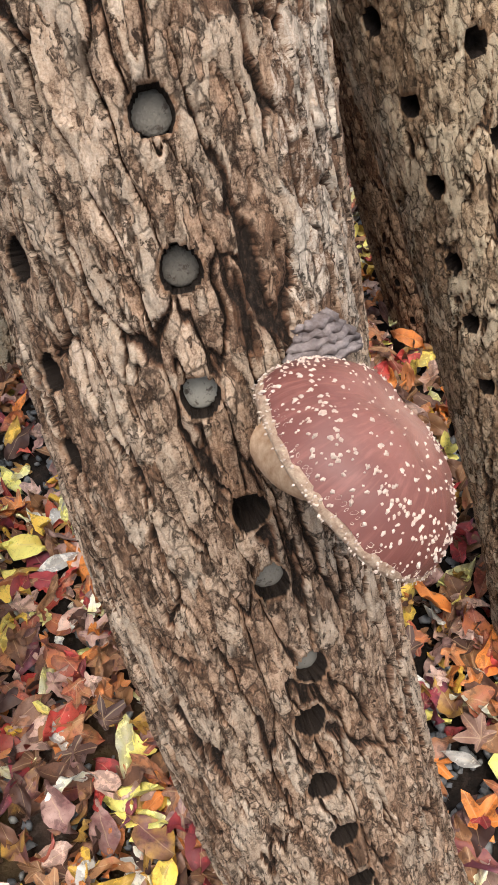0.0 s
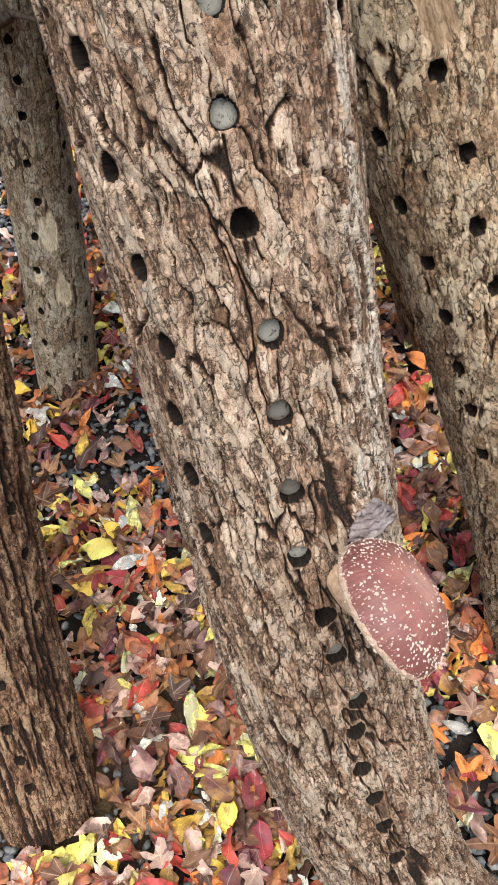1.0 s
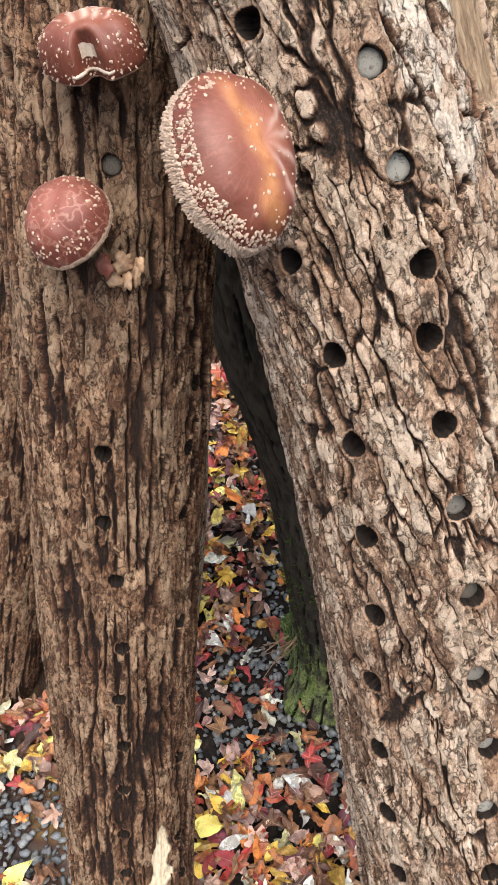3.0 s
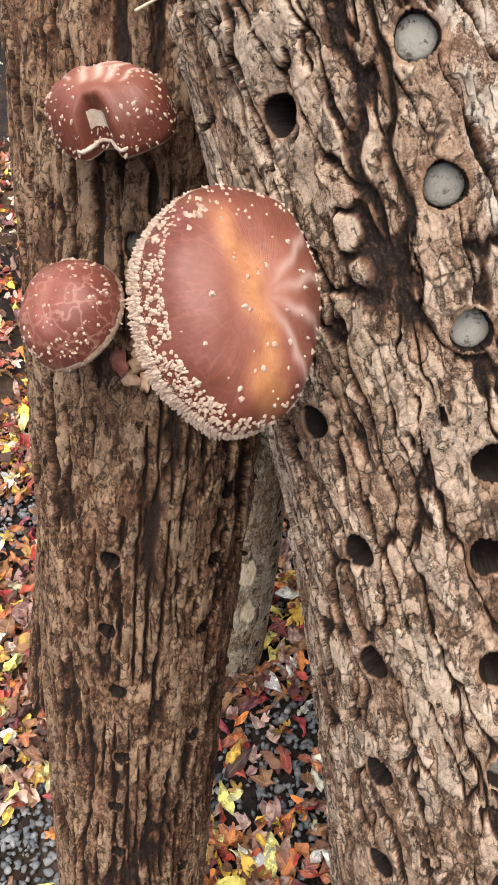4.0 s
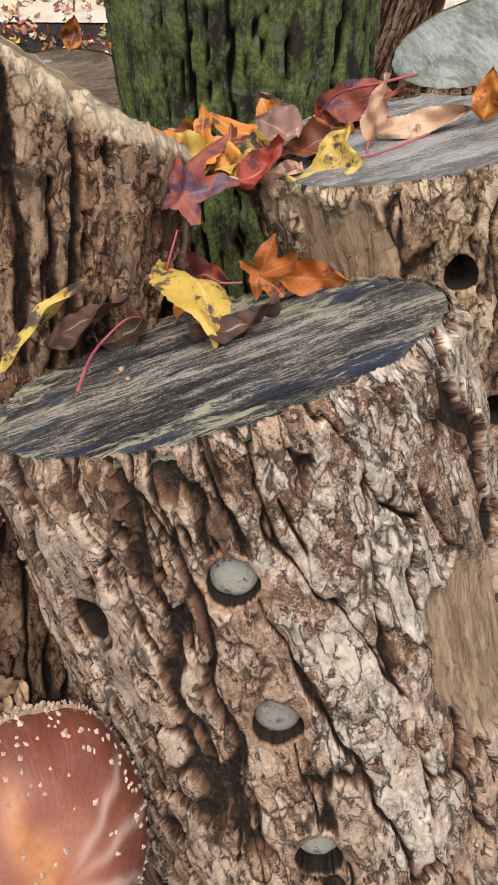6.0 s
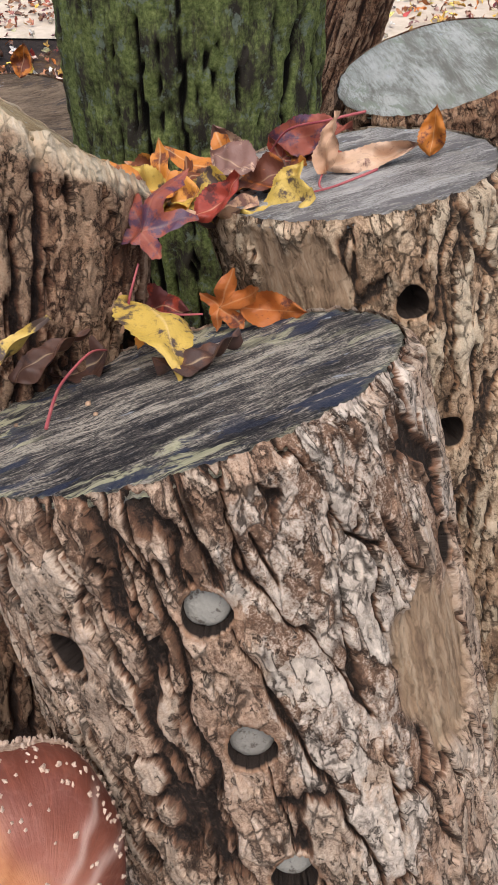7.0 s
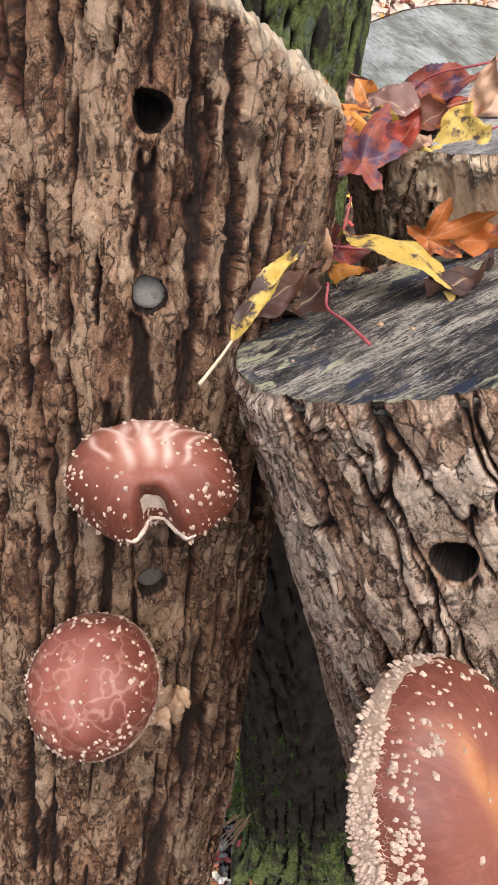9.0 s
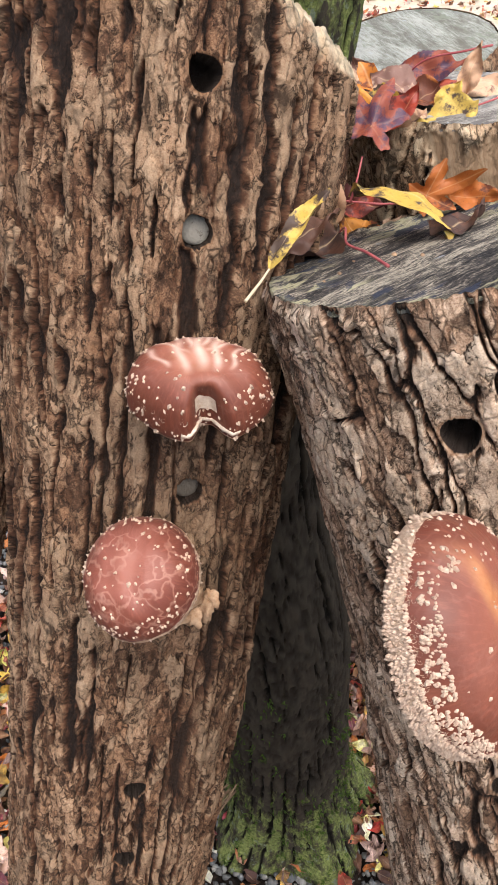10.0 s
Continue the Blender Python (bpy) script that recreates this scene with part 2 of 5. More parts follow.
def cut_wood(name, dark, mid, pale, stain, edge, edge_amount=0.8, turn=-55):
    """An old saw cut: fine saw lines across, dark weathered areas, blue-black stains, pale mould."""
    n = Nodes(name, 0.72, 0.3)
    o = n.coords("Object")
    fine = n.noise(n.coords("Object", (1.0, 0.05, 1.0), turn), 1500, 5, 0.75)
    saw = n.noise(n.coords("Object", (1.0, 0.10, 1.0), turn), 430, 8, 0.78)
    broad = n.noise(n.coords("Object", (1.0, 0.30, 1.0), turn), 48, 6, 0.7, 0.4)
    speck = n.noise(o, 900, 5, 0.78)
    lvl = n.math("ADD", n.math("MULTIPLY", saw, 0.95), n.math("MULTIPLY", n.math("SUBTRACT", broad, 0.5), 1.35))
    lvl = n.math("ADD", lvl, n.math("MULTIPLY", n.math("SUBTRACT", fine, 0.5), 0.9))
    lvl = n.math("ADD", lvl, n.math("MULTIPLY", n.math("SUBTRACT", speck, 0.5), 0.9))
    col = n.ramp(lvl, [(0.30, dark), (0.48, mid), (0.68, pale)])
    st = n.ramp(n.noise(n.coords("Object", (1, 0.35, 1), turn), 75, 5, 0.7, 0.6), [(0.54, 0.0), (0.57, 0.9)])
    near = n.ramp(n.math("ADD", n.attr("rim"), n.math("MULTIPLY", n.math("SUBTRACT", broad, 0.5), 0.9)), [(0.52, 0.0), (0.72, 1.0)])
    col = n.mix(n.math("MULTIPLY", st, near), col, stain)
    rim = n.math("MULTIPLY", near, n.ramp(n.noise(n.coords("Object", (1, 0.4, 1), turn), 70, 5, 0.7, 0.5), [(0.52, 0.0), (0.56, edge_amount)]))
    rim = n.math("MULTIPLY", rim, n.ramp(n.noise(o, 16, 2, 0.5), [(0.46, 0.05), (0.54, 1.0)]))
    rim = n.math("MULTIPLY", rim, n.math("SUBTRACT", 1.0, st))
    col = n.mix(rim, col, n.mix(fine, tuple(0.6 * c for c in edge), edge))
    lip = n.ramp(n.math("ADD", n.attr("rim"), n.math("MULTIPLY", n.math("SUBTRACT", n.noise(o, 240, 5, 0.7), 0.5), 0.16)), [(0.95, 0.0), (0.99, 0.4)])
    col = n.mix(lip, col, n.mix(n.ramp(saw, [(0.4, 0.0), (0.6, 1.0)]), tuple(0.20 * c for c in edge), tuple(0.55 * c for c in edge)))
    white = n.ramp(n.noise(n.coords("Object", (1, 0.5, 1), turn), 95, 6, 0.75, 0.5), [(0.63, 0.0), (0.68, 0.8)])
    col = n.mix(white, col, (0.50, 0.53, 0.56))
    b = n.bump(saw, 1.0, 0.0022)
    b = n.bump(fine, 0.8, 0.0010, b)
    n.bump(speck, 0.8, 0.0008, b)
    return n.done(col)


CUT_A = cut_wood("cut_dark", (0.010, 0.009, 0.011), (0.095, 0.080, 0.067), (0.56, 0.48, 0.37), (0.030, 0.038, 0.070), (0.72, 0.66, 0.40), 0.85)
CUT_E = cut_wood("cut_brown", (0.09, 0.058, 0.032), (0.20, 0.135, 0.08), (0.32, 0.23, 0.145), (0.08, 0.06, 0.045), (0.30, 0.22, 0.13), 0.3)
CUT_R = cut_wood("cut_grey", (0.13, 0.115, 0.10), (0.30, 0.27, 0.24), (0.50, 0.46, 0.41), (0.17, 0.15, 0.14), (0.48, 0.42, 0.33), 0.4)
CUT_X = cut_wood("cut_lichen", (0.19, 0.18, 0.14), (0.36, 0.355, 0.30), (0.56, 0.56, 0.50), (0.28, 0.30, 0.22), (0.50, 0.50, 0.42), 0.4, 20)
CUT_L = cut_wood("cut_straw", (0.26, 0.17, 0.08), (0.46, 0.33, 0.17), (0.62, 0.50, 0.31), (0.30, 0.22, 0.13), (0.60, 0.48, 0.30), 0.4)


def plug_material():
    n = Nodes("foam_plug", 0.85, 0.2)
    o = n.coords("Object")
    r = n.random()
    col = n.mix(r, (0.36, 0.33, 0.275), (0.10, 0.08, 0.06))
    col = n.mix(n.ramp(n.noise(o, 260, 5, 0.7), [(0.56, 0.0), (0.64, 0.85)]), col, (0.075, 0.055, 0.042))
    n.bump(n.voronoi(o, 900), 0.5, 0.0005)
    return n.done(col)


PLUG = plug_material()


def cap_material(name, deep, mid, glow, crack, crack_amount):
    """Shiitake skin: plum brown, paler towards the centre (glow: worn skin, on CAP_PLUM also painted sheen), fine
    radial streaks and pale cracks.
    """
    n = Nodes(name, 0.42, 0.35)
    o = n.coords("Object")
    rad = n.attr("rim")
    ang = n.coords("UV", (26.0, 1.2, 1.0))
    streak = n.noise(ang, 4.0, 5, 0.6)
    lvl = n.math("ADD", rad, n.math("MULTIPLY", n.math("SUBTRACT", n.noise(o, 60, 5, 0.6), 0.5), 0.7))
    col = n.ramp(lvl, [(0.05, glow), (0.45, mid), (0.9, deep)])
    col = n.mix(n.ramp(streak, [(0.52, 0.0), (0.72, 0.5)]), col, tuple(1.35 * c for c in mid))
    wn_ = n.t.nodes.new("ShaderNodeTexNoise")
    n.put(wn_.inputs["Vector"], o)
    wn_.inputs["Scale"].default_value = 140
    wobble = wn_.outputs["Color"]
    cr = n.ramp(n.voronoi(n.mix(0.012, o, wobble), 84, "DISTANCE_TO_EDGE"), [(0.0, 1.0), (0.075, 0.0)])
    cr = n.math("MULTIPLY", cr, n.ramp(n.noise(o, 55, 3), [(0.32, 0.15), (0.5, 1.0)]))
    col = n.mix(n.math("MULTIPLY", cr, crack_amount), col, crack)
    worn = n.attr("worn")
    col = n.mix(worn, col, n.ramp(n.noise(o, 180, 4), [(0.3, (0.36, 0.125, 0.045)), (0.7, (0.52, 0.24, 0.095))]))
    col = n.mix(n.attr("fold"), col, (0.62, 0.43, 0.34))
    b = n.bump(streak, 0.25, 0.001)
    n.bump(n.noise(o, 600, 4, 0.6), 0.3, 0.0005, b)
    n.bsdf.inputs["Subsurface Weight"].default_value = 0.12
    n.bsdf.inputs["Subsurface Radius"].default_value = (0.004, 0.0015, 0.001)
    return n.done(col, n.ramp(n.noise(o, 120, 4), [(0.3, 0.36), (0.7, 0.56)]))


# the pinkish glow colour has the sky's sheen on the cap painted in
CAP_PLUM = cap_material("cap_plum", (0.17, 0.062, 0.050), (0.27, 0.115, 0.090), (0.42, 0.225, 0.175), (0.44, 0.25, 0.20), 0.0)
CAP_BIG = cap_material("cap_chestnut", (0.150, 0.044, 0.026), (0.235, 0.078, 0.046), (0.34, 0.135, 0.080), (0.42, 0.215, 0.155), 0.10)
CAP_RED = cap_material("cap_red_brown", (0.155, 0.046, 0.031), (0.23, 0.073, 0.047), (0.27, 0.092, 0.060), (0.42, 0.215, 0.155), 0.6)


def plain(name, a, b, scale, rough=0.85, bump=0.4, dist=0.001):
    n = Nodes(name, rough, 0.25)
    o = n.coords("Object")
    f = n.noise(o, scale, 5, 0.65)
    n.bump(n.noise(o, scale * 3, 5, 0.7), bump, dist)
    return n.done(n.ramp(f, [(0.3, a), (0.7, b)]))


FLECK = plain("cap_scale", (0.36, 0.235, 0.165), (0.62, 0.47, 0.35), 400, 0.8)
FLECK_PALE = plain("cap_scale_pale", (0.44, 0.31, 0.24), (0.70, 0.58, 0.48), 400, 0.8)
MARGIN = plain("cap_margin", (0.34, 0.20, 0.13), (0.64, 0.48, 0.34), 500, 0.85, 0.8, 0.0015)
MARGIN_PALE = plain("torn_edge", (0.50, 0.36, 0.26), (0.72, 0.60, 0.47), 400)
STEM = plain("mushroom_stem", (0.40, 0.22, 0.11), (0.66, 0.46, 0.30), 220)
GILLS = plain("gills", (0.55, 0.42, 0.28), (0.72, 0.60, 0.44), 300)
FLESH = plain("torn_flesh", (0.30, 0.17, 0.095), (0.52, 0.35, 0.215), 300)
TWIG = plain("twig_bark", (0.14, 0.085, 0.05), (0.32, 0.21, 0.13), 200)
STUB = plain("old_stub_bark", (0.06, 0.043, 0.030), (0.19, 0.14, 0.10), 160, 0.9, 0.9, 0.002)
FUNGUS = plain("dry_bracket", (0.12, 0.085, 0.075), (0.36, 0.30, 0.28), 130, 0.9, 0.9, 0.002)
PETIOLE_RED = plain("leaf_stalk_red", (0.26, 0.045, 0.055), (0.42, 0.12, 0.11), 80, 0.5)
PETIOLE_PALE = plain("leaf_stalk_pale", (0.50, 0.40, 0.26), (0.68, 0.58, 0.40), 80, 0.5)


def leaf_material(name, stops, spot, island=False, spots=0.5, veins=0.7):
    n = Nodes(name, 0.45, 0.35)
    o = n.coords("Object")
    uv = n.coords("UV")
    r = n.random(island)
    col = n.ramp(n.math("ADD", r, n.math("MULTIPLY", n.math("SUBTRACT", n.noise(o, 35, 3), 0.5), 0.14)), stops)
    f = n.ramp(n.math("ADD", n.noise(o, 85, 5, 0.65), n.math("MULTIPLY", n.math("SUBTRACT", n.math("FRACT", n.math("MULTIPLY", r, 17.0)), 0.5), 0.25)), [(0.49, 0.0), (0.56, 1.0)])
    col = n.mix(n.math("MULTIPLY", f, spots), col, spot)
    col = n.mix(n.ramp(n.noise(o, 420, 5, 0.7), [(0.54, 0.0), (0.66, 0.55)]), col, n.mix(0.6, col, spot))
    vein = n.ramp(n.math("ABSOLUTE", n.attr("across")), [(0.0, veins), (0.055, 0.0)])
    col = n.mix(vein, col, n.mix(0.5, col, (0.70, 0.50, 0.28)))
    n.bump(n.noise(uv, 9, 4, 0.6), 0.4, 0.002)
    n.bsdf.inputs["Transmission Weight"].default_value = 0.0
    return n.done(col, n.ramp(n.noise(o, 90, 3), [(0.3, 0.38), (0.7, 0.75)]))


LITTER_STOPS = [
    (0.00, (0.071, 0.038, 0.031)), (0.12, (0.201, 0.094, 0.052)), (0.24, (0.366, 0.183, 0.077)), (0.32, (0.543, 0.059, 0.047)),
    (0.40, (0.142, 0.042, 0.065)), (0.49, (0.779, 0.260, 0.047)), (0.57, (0.319, 0.153, 0.088)), (0.66, (0.826, 0.566, 0.448)),
    (0.75, (0.177, 0.071, 0.065)), (0.83, (0.850, 0.519, 0.065)), (0.91, (0.850, 0.779, 0.212)), (0.97, (0.850, 0.802, 0.708)),
]
LITTER = leaf_material("litter_leaf", LITTER_STOPS, (0.060, 0.030, 0.025))
LITTER_STUFF = leaf_material("litter_leaves", LITTER_STOPS, (0.060, 0.030, 0.025), True)
LEAF_YELLOW = leaf_material("leaf_yellow", [(0.0, (0.44, 0.27, 0.035)), (1.0, (0.52, 0.36, 0.08))], (0.050, 0.030, 0.030), False, 0.95)
LEAF_ORANGE = leaf_material("leaf_orange", [(0.0, (0.46, 0.14, 0.018)), (1.0, (0.52, 0.23, 0.03))], (0.11, 0.028, 0.016), False, 0.9)
LEAF_RED = leaf_material("leaf_red", [(0.0, (0.24, 0.030, 0.018)), (1.0, (0.34, 0.060, 0.028))], (0.07, 0.018, 0.016), False, 0.9)
LEAF_RUST = leaf_material("leaf_rust", [(0.0, (0.30, 0.075, 0.016)), (1.0, (0.38, 0.12, 0.02))], (0.085, 0.024, 0.014), False, 0.9, 0.4)
LEAF_PURPLE = leaf_material("leaf_purple", [(0.0, (0.050, 0.024, 0.042)), (1.0, (0.080, 0.036, 0.060))], (0.34, 0.075, 0.020), False, 0.6, 0.15)
LEAF_PINK = leaf_material("leaf_pink", [(0.0, (0.48, 0.27, 0.15)), (1.0, (0.56, 0.38, 0.25))], (0.16, 0.075, 0.06), False, 0.9)
LEAF_BROWN = leaf_material("leaf_brown", [(0.0, (0.055, 0.026, 0.019)), (1.0, (0.12, 0.052, 0.027))], (0.035, 0.020, 0.016), False, 0.7)


def stone_material():
    n = Nodes("gravel", 0.75, 0.3)
    o = n.coords("Object")
    col = n.ramp(n.random(True), [(0.0, (0.065, 0.067, 0.070)), (0.35, (0.14, 0.145, 0.152)), (0.6, (0.20, 0.18, 0.155)), (0.8, (0.28, 0.28, 0.28)), (1.0, (0.46, 0.43, 0.38))])
    col = n.mix(0.5, col, n.ramp(n.noise(o, 300, 5, 0.7), [(0.3, (0.055, 0.057, 0.060)), (0.7, (0.22, 0.22, 0.22))]))
    n.bump(n.noise(o, 500, 5, 0.7), 0.5, 0.001)
    return n.done(col)


GRAVEL = stone_material()


def ground_material():
    """Dark humus with leaf crumbs near by, running out into paler trodden ground far off."""
    n = Nodes("forest_floor", 0.95, 0.15)
    o = n.coords("Object")
    col = n.ramp(n.noise(o, 60, 6, 0.7), [(0.3, (0.012, 0.010, 0.009)), (0.55, (0.030, 0.022, 0.018)), (0.75, (0.07, 0.045, 0.032))])
    patch = n.ramp(n.voronoi(o, 26, "F1"), [(0.0, (0.30, 0.09, 0.04)), (0.3, (0.42, 0.26, 0.08)), (0.6, (0.22, 0.10, 0.06)), (1.0, (0.36, 0.30, 0.24))])
    col = n.mix(n.ramp(n.noise(o, 1.2, 4, 0.6), [(0.50, 0.0), (0.62, 0.35)]), col, patch)
    n.bump(n.noise(o, 45, 6, 0.75), 1.0, 0.01)
    return n.done(col)


GROUND = ground_material()
PATH_PALE = plain("pale_path", (0.42, 0.33, 0.24), (0.60, 0.50, 0.38), 9, 0.95, 0.6, 0.01)
MOSS = plain("moss", (0.035, 0.065, 0.010), (0.13, 0.20, 0.03), 180, 0.95, 1.0, 0.004)


# ---- helpers for meshes ----
def mesh_object(name, verts, faces, material, parent=None, label="", smooth=True, attrs=None, uvs=None):
    me = bpy.data.meshes.new(name)
    verts = np.asarray(verts, dtype=np.float32)
    if isinstance(faces, np.ndarray):
        k = faces.shape[1]
        me.vertices.add(len(verts))
        me.vertices.foreach_set("co", verts.ravel())
        me.loops.add(faces.size)
        me.loops.foreach_set("vertex_index", faces.astype(np.int32).ravel())
        me.polygons.add(len(faces))
        me.polygons.foreach_set("loop_start", np.arange(0, faces.size, k, dtype=np.int32))
        me.update(calc_edges=True)
    else:
        me.from_pydata(verts.tolist(), [], faces)
        me.update()
    if smooth:
        me.polygons.foreach_set("use_smooth", np.ones(len(me.polygons), dtype=bool))
    for key, val in (attrs or {}).items():
        a = me.attributes.new(key, "FLOAT", "POINT")
        a.data.foreach_set("value", np.asarray(val, dtype=np.float32))
    if uvs is not None:
        lay = me.uv_layers.new(name="grain")
        idx = np.empty(len(me.loops), dtype=np.int32)
        me.loops.foreach_get("vertex_index", idx)
        lay.data.foreach_set("uv", np.asarray(uvs, dtype=np.float32)[idx].ravel())
    me.materials.append(material)
    ob = new(name, me)
    if parent is not None:
        ob.parent = parent
    if label:
        tagged(ob, label)
    return ob


def part(name, bm, material, parent, label="", smooth=True):
    me = bpy.data.meshes.new(name)
    bm.to_mesh(me)
    bm.free()
    if smooth:
        for p in me.polygons:
            p.use_smooth = True
    me.materials.append(material)
    ob = new(name, me)
    ob.parent = parent
    if label:
        tagged(ob, label)
    return ob


def thing(name, at, label, category, group="", kind=""):
    ob = new(name)
    ob.location = at
    ob.empty_display_size = 0.02
    return tagged(ob, label, category, group, kind)


def smoothstep(a, b, x):
    t = np.clip((x - a) / (b - a), 0, 1)
    return t * t * (3 - 2 * t)


def lattice_noise(x, y, nx, seed):
    """Value noise that closes on itself every nx cells of x."""
    rng = np.random.RandomState(seed)
    ix, iy = np.floor(x).astype(int), np.floor(y).astype(int)
    fx, fy = x - ix, y - iy
    fx, fy = fx * fx * (3 - 2 * fx), fy * fy * (3 - 2 * fy)
    y0 = iy.min()
    tab = rng.rand(nx, iy.max() - y0 + 2)
    a, b = ix % nx, (ix + 1) % nx
    j = iy - y0
    return (tab[a, j] * (1 - fx) + tab[b, j] * fx) * (1 - fy) + (tab[a, j + 1] * (1 - fx) + tab[b, j + 1] * fx) * fy


def cells(x, y, nx, seed, jitter=0.9):
    """Worley cells closed on themselves every nx cells of x: nearest and second nearest distance, the nearest one's own number, and the way from its middle."""
    rng = np.random.RandomState(seed)
    ix, iy = np.floor(x).astype(int), np.floor(y).astype(int)
    y0 = iy.min() - 1
    ny = iy.max() - y0 + 2
    px, py, own = rng.rand(nx, ny) * jitter, rng.rand(nx, ny) * jitter, rng.rand(nx, ny)
    f1, f2, num, ox, oy = np.full(x.shape, 9.0), np.full(x.shape, 9.0), np.zeros(x.shape), np.zeros(x.shape), np.zeros(x.shape)
    for dx in (-1, 0, 1):
        for dy in (-1, 0, 1):
            cx, cy = ix + dx, iy + dy
            a, b = cx % nx, cy - y0
            ax, ay = x - cx - px[a, b], y - cy - py[a, b]
            d = np.hypot(ax, ay)
            closer = d < f1
            f2 = np.where(closer, f1, np.minimum(f2, d))
            num = np.where(closer, own[a, b], num)
            ox, oy = np.where(closer, ax, ox), np.where(closer, ay, oy)
            f1 = np.where(closer, d, f1)
    return f1, f2, num, ox, oy


class Stem:
    """A bent round stem: x, y and radius as polynomials of the height z."""

    def __init__(self, px, py, pr):
        self.px, self.py, self.pr = px, py, pr

    def section(self, z):
        z = np.asarray(z, dtype=float)
        c = np.stack([np.polyval(self.px, z), np.polyval(self.py, z), z], -1)
        t = np.stack([np.polyval(np.polyder(self.px), z), np.polyval(np.polyder(self.py), z), np.ones_like(z)], -1)
        t /= np.linalg.norm(t, axis=-1, keepdims=True)
        n = np.array([1.0, 0, 0]) - t * t[..., :1]
        n /= np.linalg.norm(n, axis=-1, keepdims=True)
        return c, t, n, np.cross(t, n), np.polyval(self.pr, z)

    def point(self, degrees, z, out=0.0):
        c, t, n, b, r = self.section(z)
        a = radians(degrees)
        way = math.cos(a) * n + math.sin(a) * b
        return Vector(c + (r + out) * way), Vector(way), Vector(t)


def tube(name, pts, r0, r1, material, parent, label="", sides=8, steps=6, rough=0.0, seed=0):
    """A round tapered tube through the points, smoothly bent."""
    pts = [Vector(p) for p in pts]
    line = []
    for i in range(len(pts) - 1):
        a, b, c, d = pts[max(i - 1, 0)], pts[i], pts[i + 1], pts[min(i + 2, len(pts) - 1)]
        for k in range(steps):
            t = k / steps
            line.append(0.5 * (2 * b + (c - a) * t + (2 * a - 5 * b + 4 * c - d) * t * t + (3 * b - a - 3 * c + d) * t ** 3))
    line.append(pts[-1])
    V, n = [], len(line)
    for i, p in enumerate(line):
        d = line[min(i + 1, n - 1)] - line[max(i - 1, 0)]
        q = d.to_track_quat("Z", "Y")
        for j in range(sides):
            a = 2 * math.pi * j / sides
            r = (r0 + (r1 - r0) * i / (n - 1)) * (1 + rough * noise.noise(Vector((math.cos(a) * 2, math.sin(a) * 2, i * 0.6 + seed))))
            V.append(p + q @ Vector((r * math.cos(a), r * math.sin(a), 0)))
    F = [(i * sides + j, i * sides + (j + 1) % sides, (i + 1) * sides + (j + 1) % sides, (i + 1) * sides + j) for i in range(n - 1) for j in range(sides)]
    F += [tuple(range(sides))[::-1], tuple((n - 1) * sides + j for j in range(sides))]
    return mesh_object(name, V, F, material, parent, label)


# w, l: width and length of the plates; cw, cl: of the chips on them; gap: width of the furrows; all along the log's own grain
STYLES = {
    "tan": dict(w=0.0150, l=0.085, cw=0.0080, cl=0.0200, shear=0.18, depth=0.0058, warp=0.36, gap=0.26, run=1.1, open=2.0),
    "brown": dict(w=0.0120, l=0.200, cw=0.0100, cl=0.0240, shear=0.02, depth=0.0066, warp=0.20, gap=0.60, run=2.2, open=3.0),
    "slant": dict(w=0.020, l=0.100, cw=0.0100, cl=0.0220, shear=-0.40, depth=0.0058, warp=0.34, gap=0.17, run=1.0, open=2.6),
    "smooth": dict(w=0.016, l=0.150, cw=0.0100, cl=0.0260, shear=0.02, depth=0.0028, warp=0.35, gap=0.16, run=0.8, open=2.6),
    "tree": dict(w=0.019, l=0.320, cw=0.0120, cl=0.0240, shear=0.04, depth=0.0090, warp=0.28, gap=0.28, run=2.4, open=3.0),
}


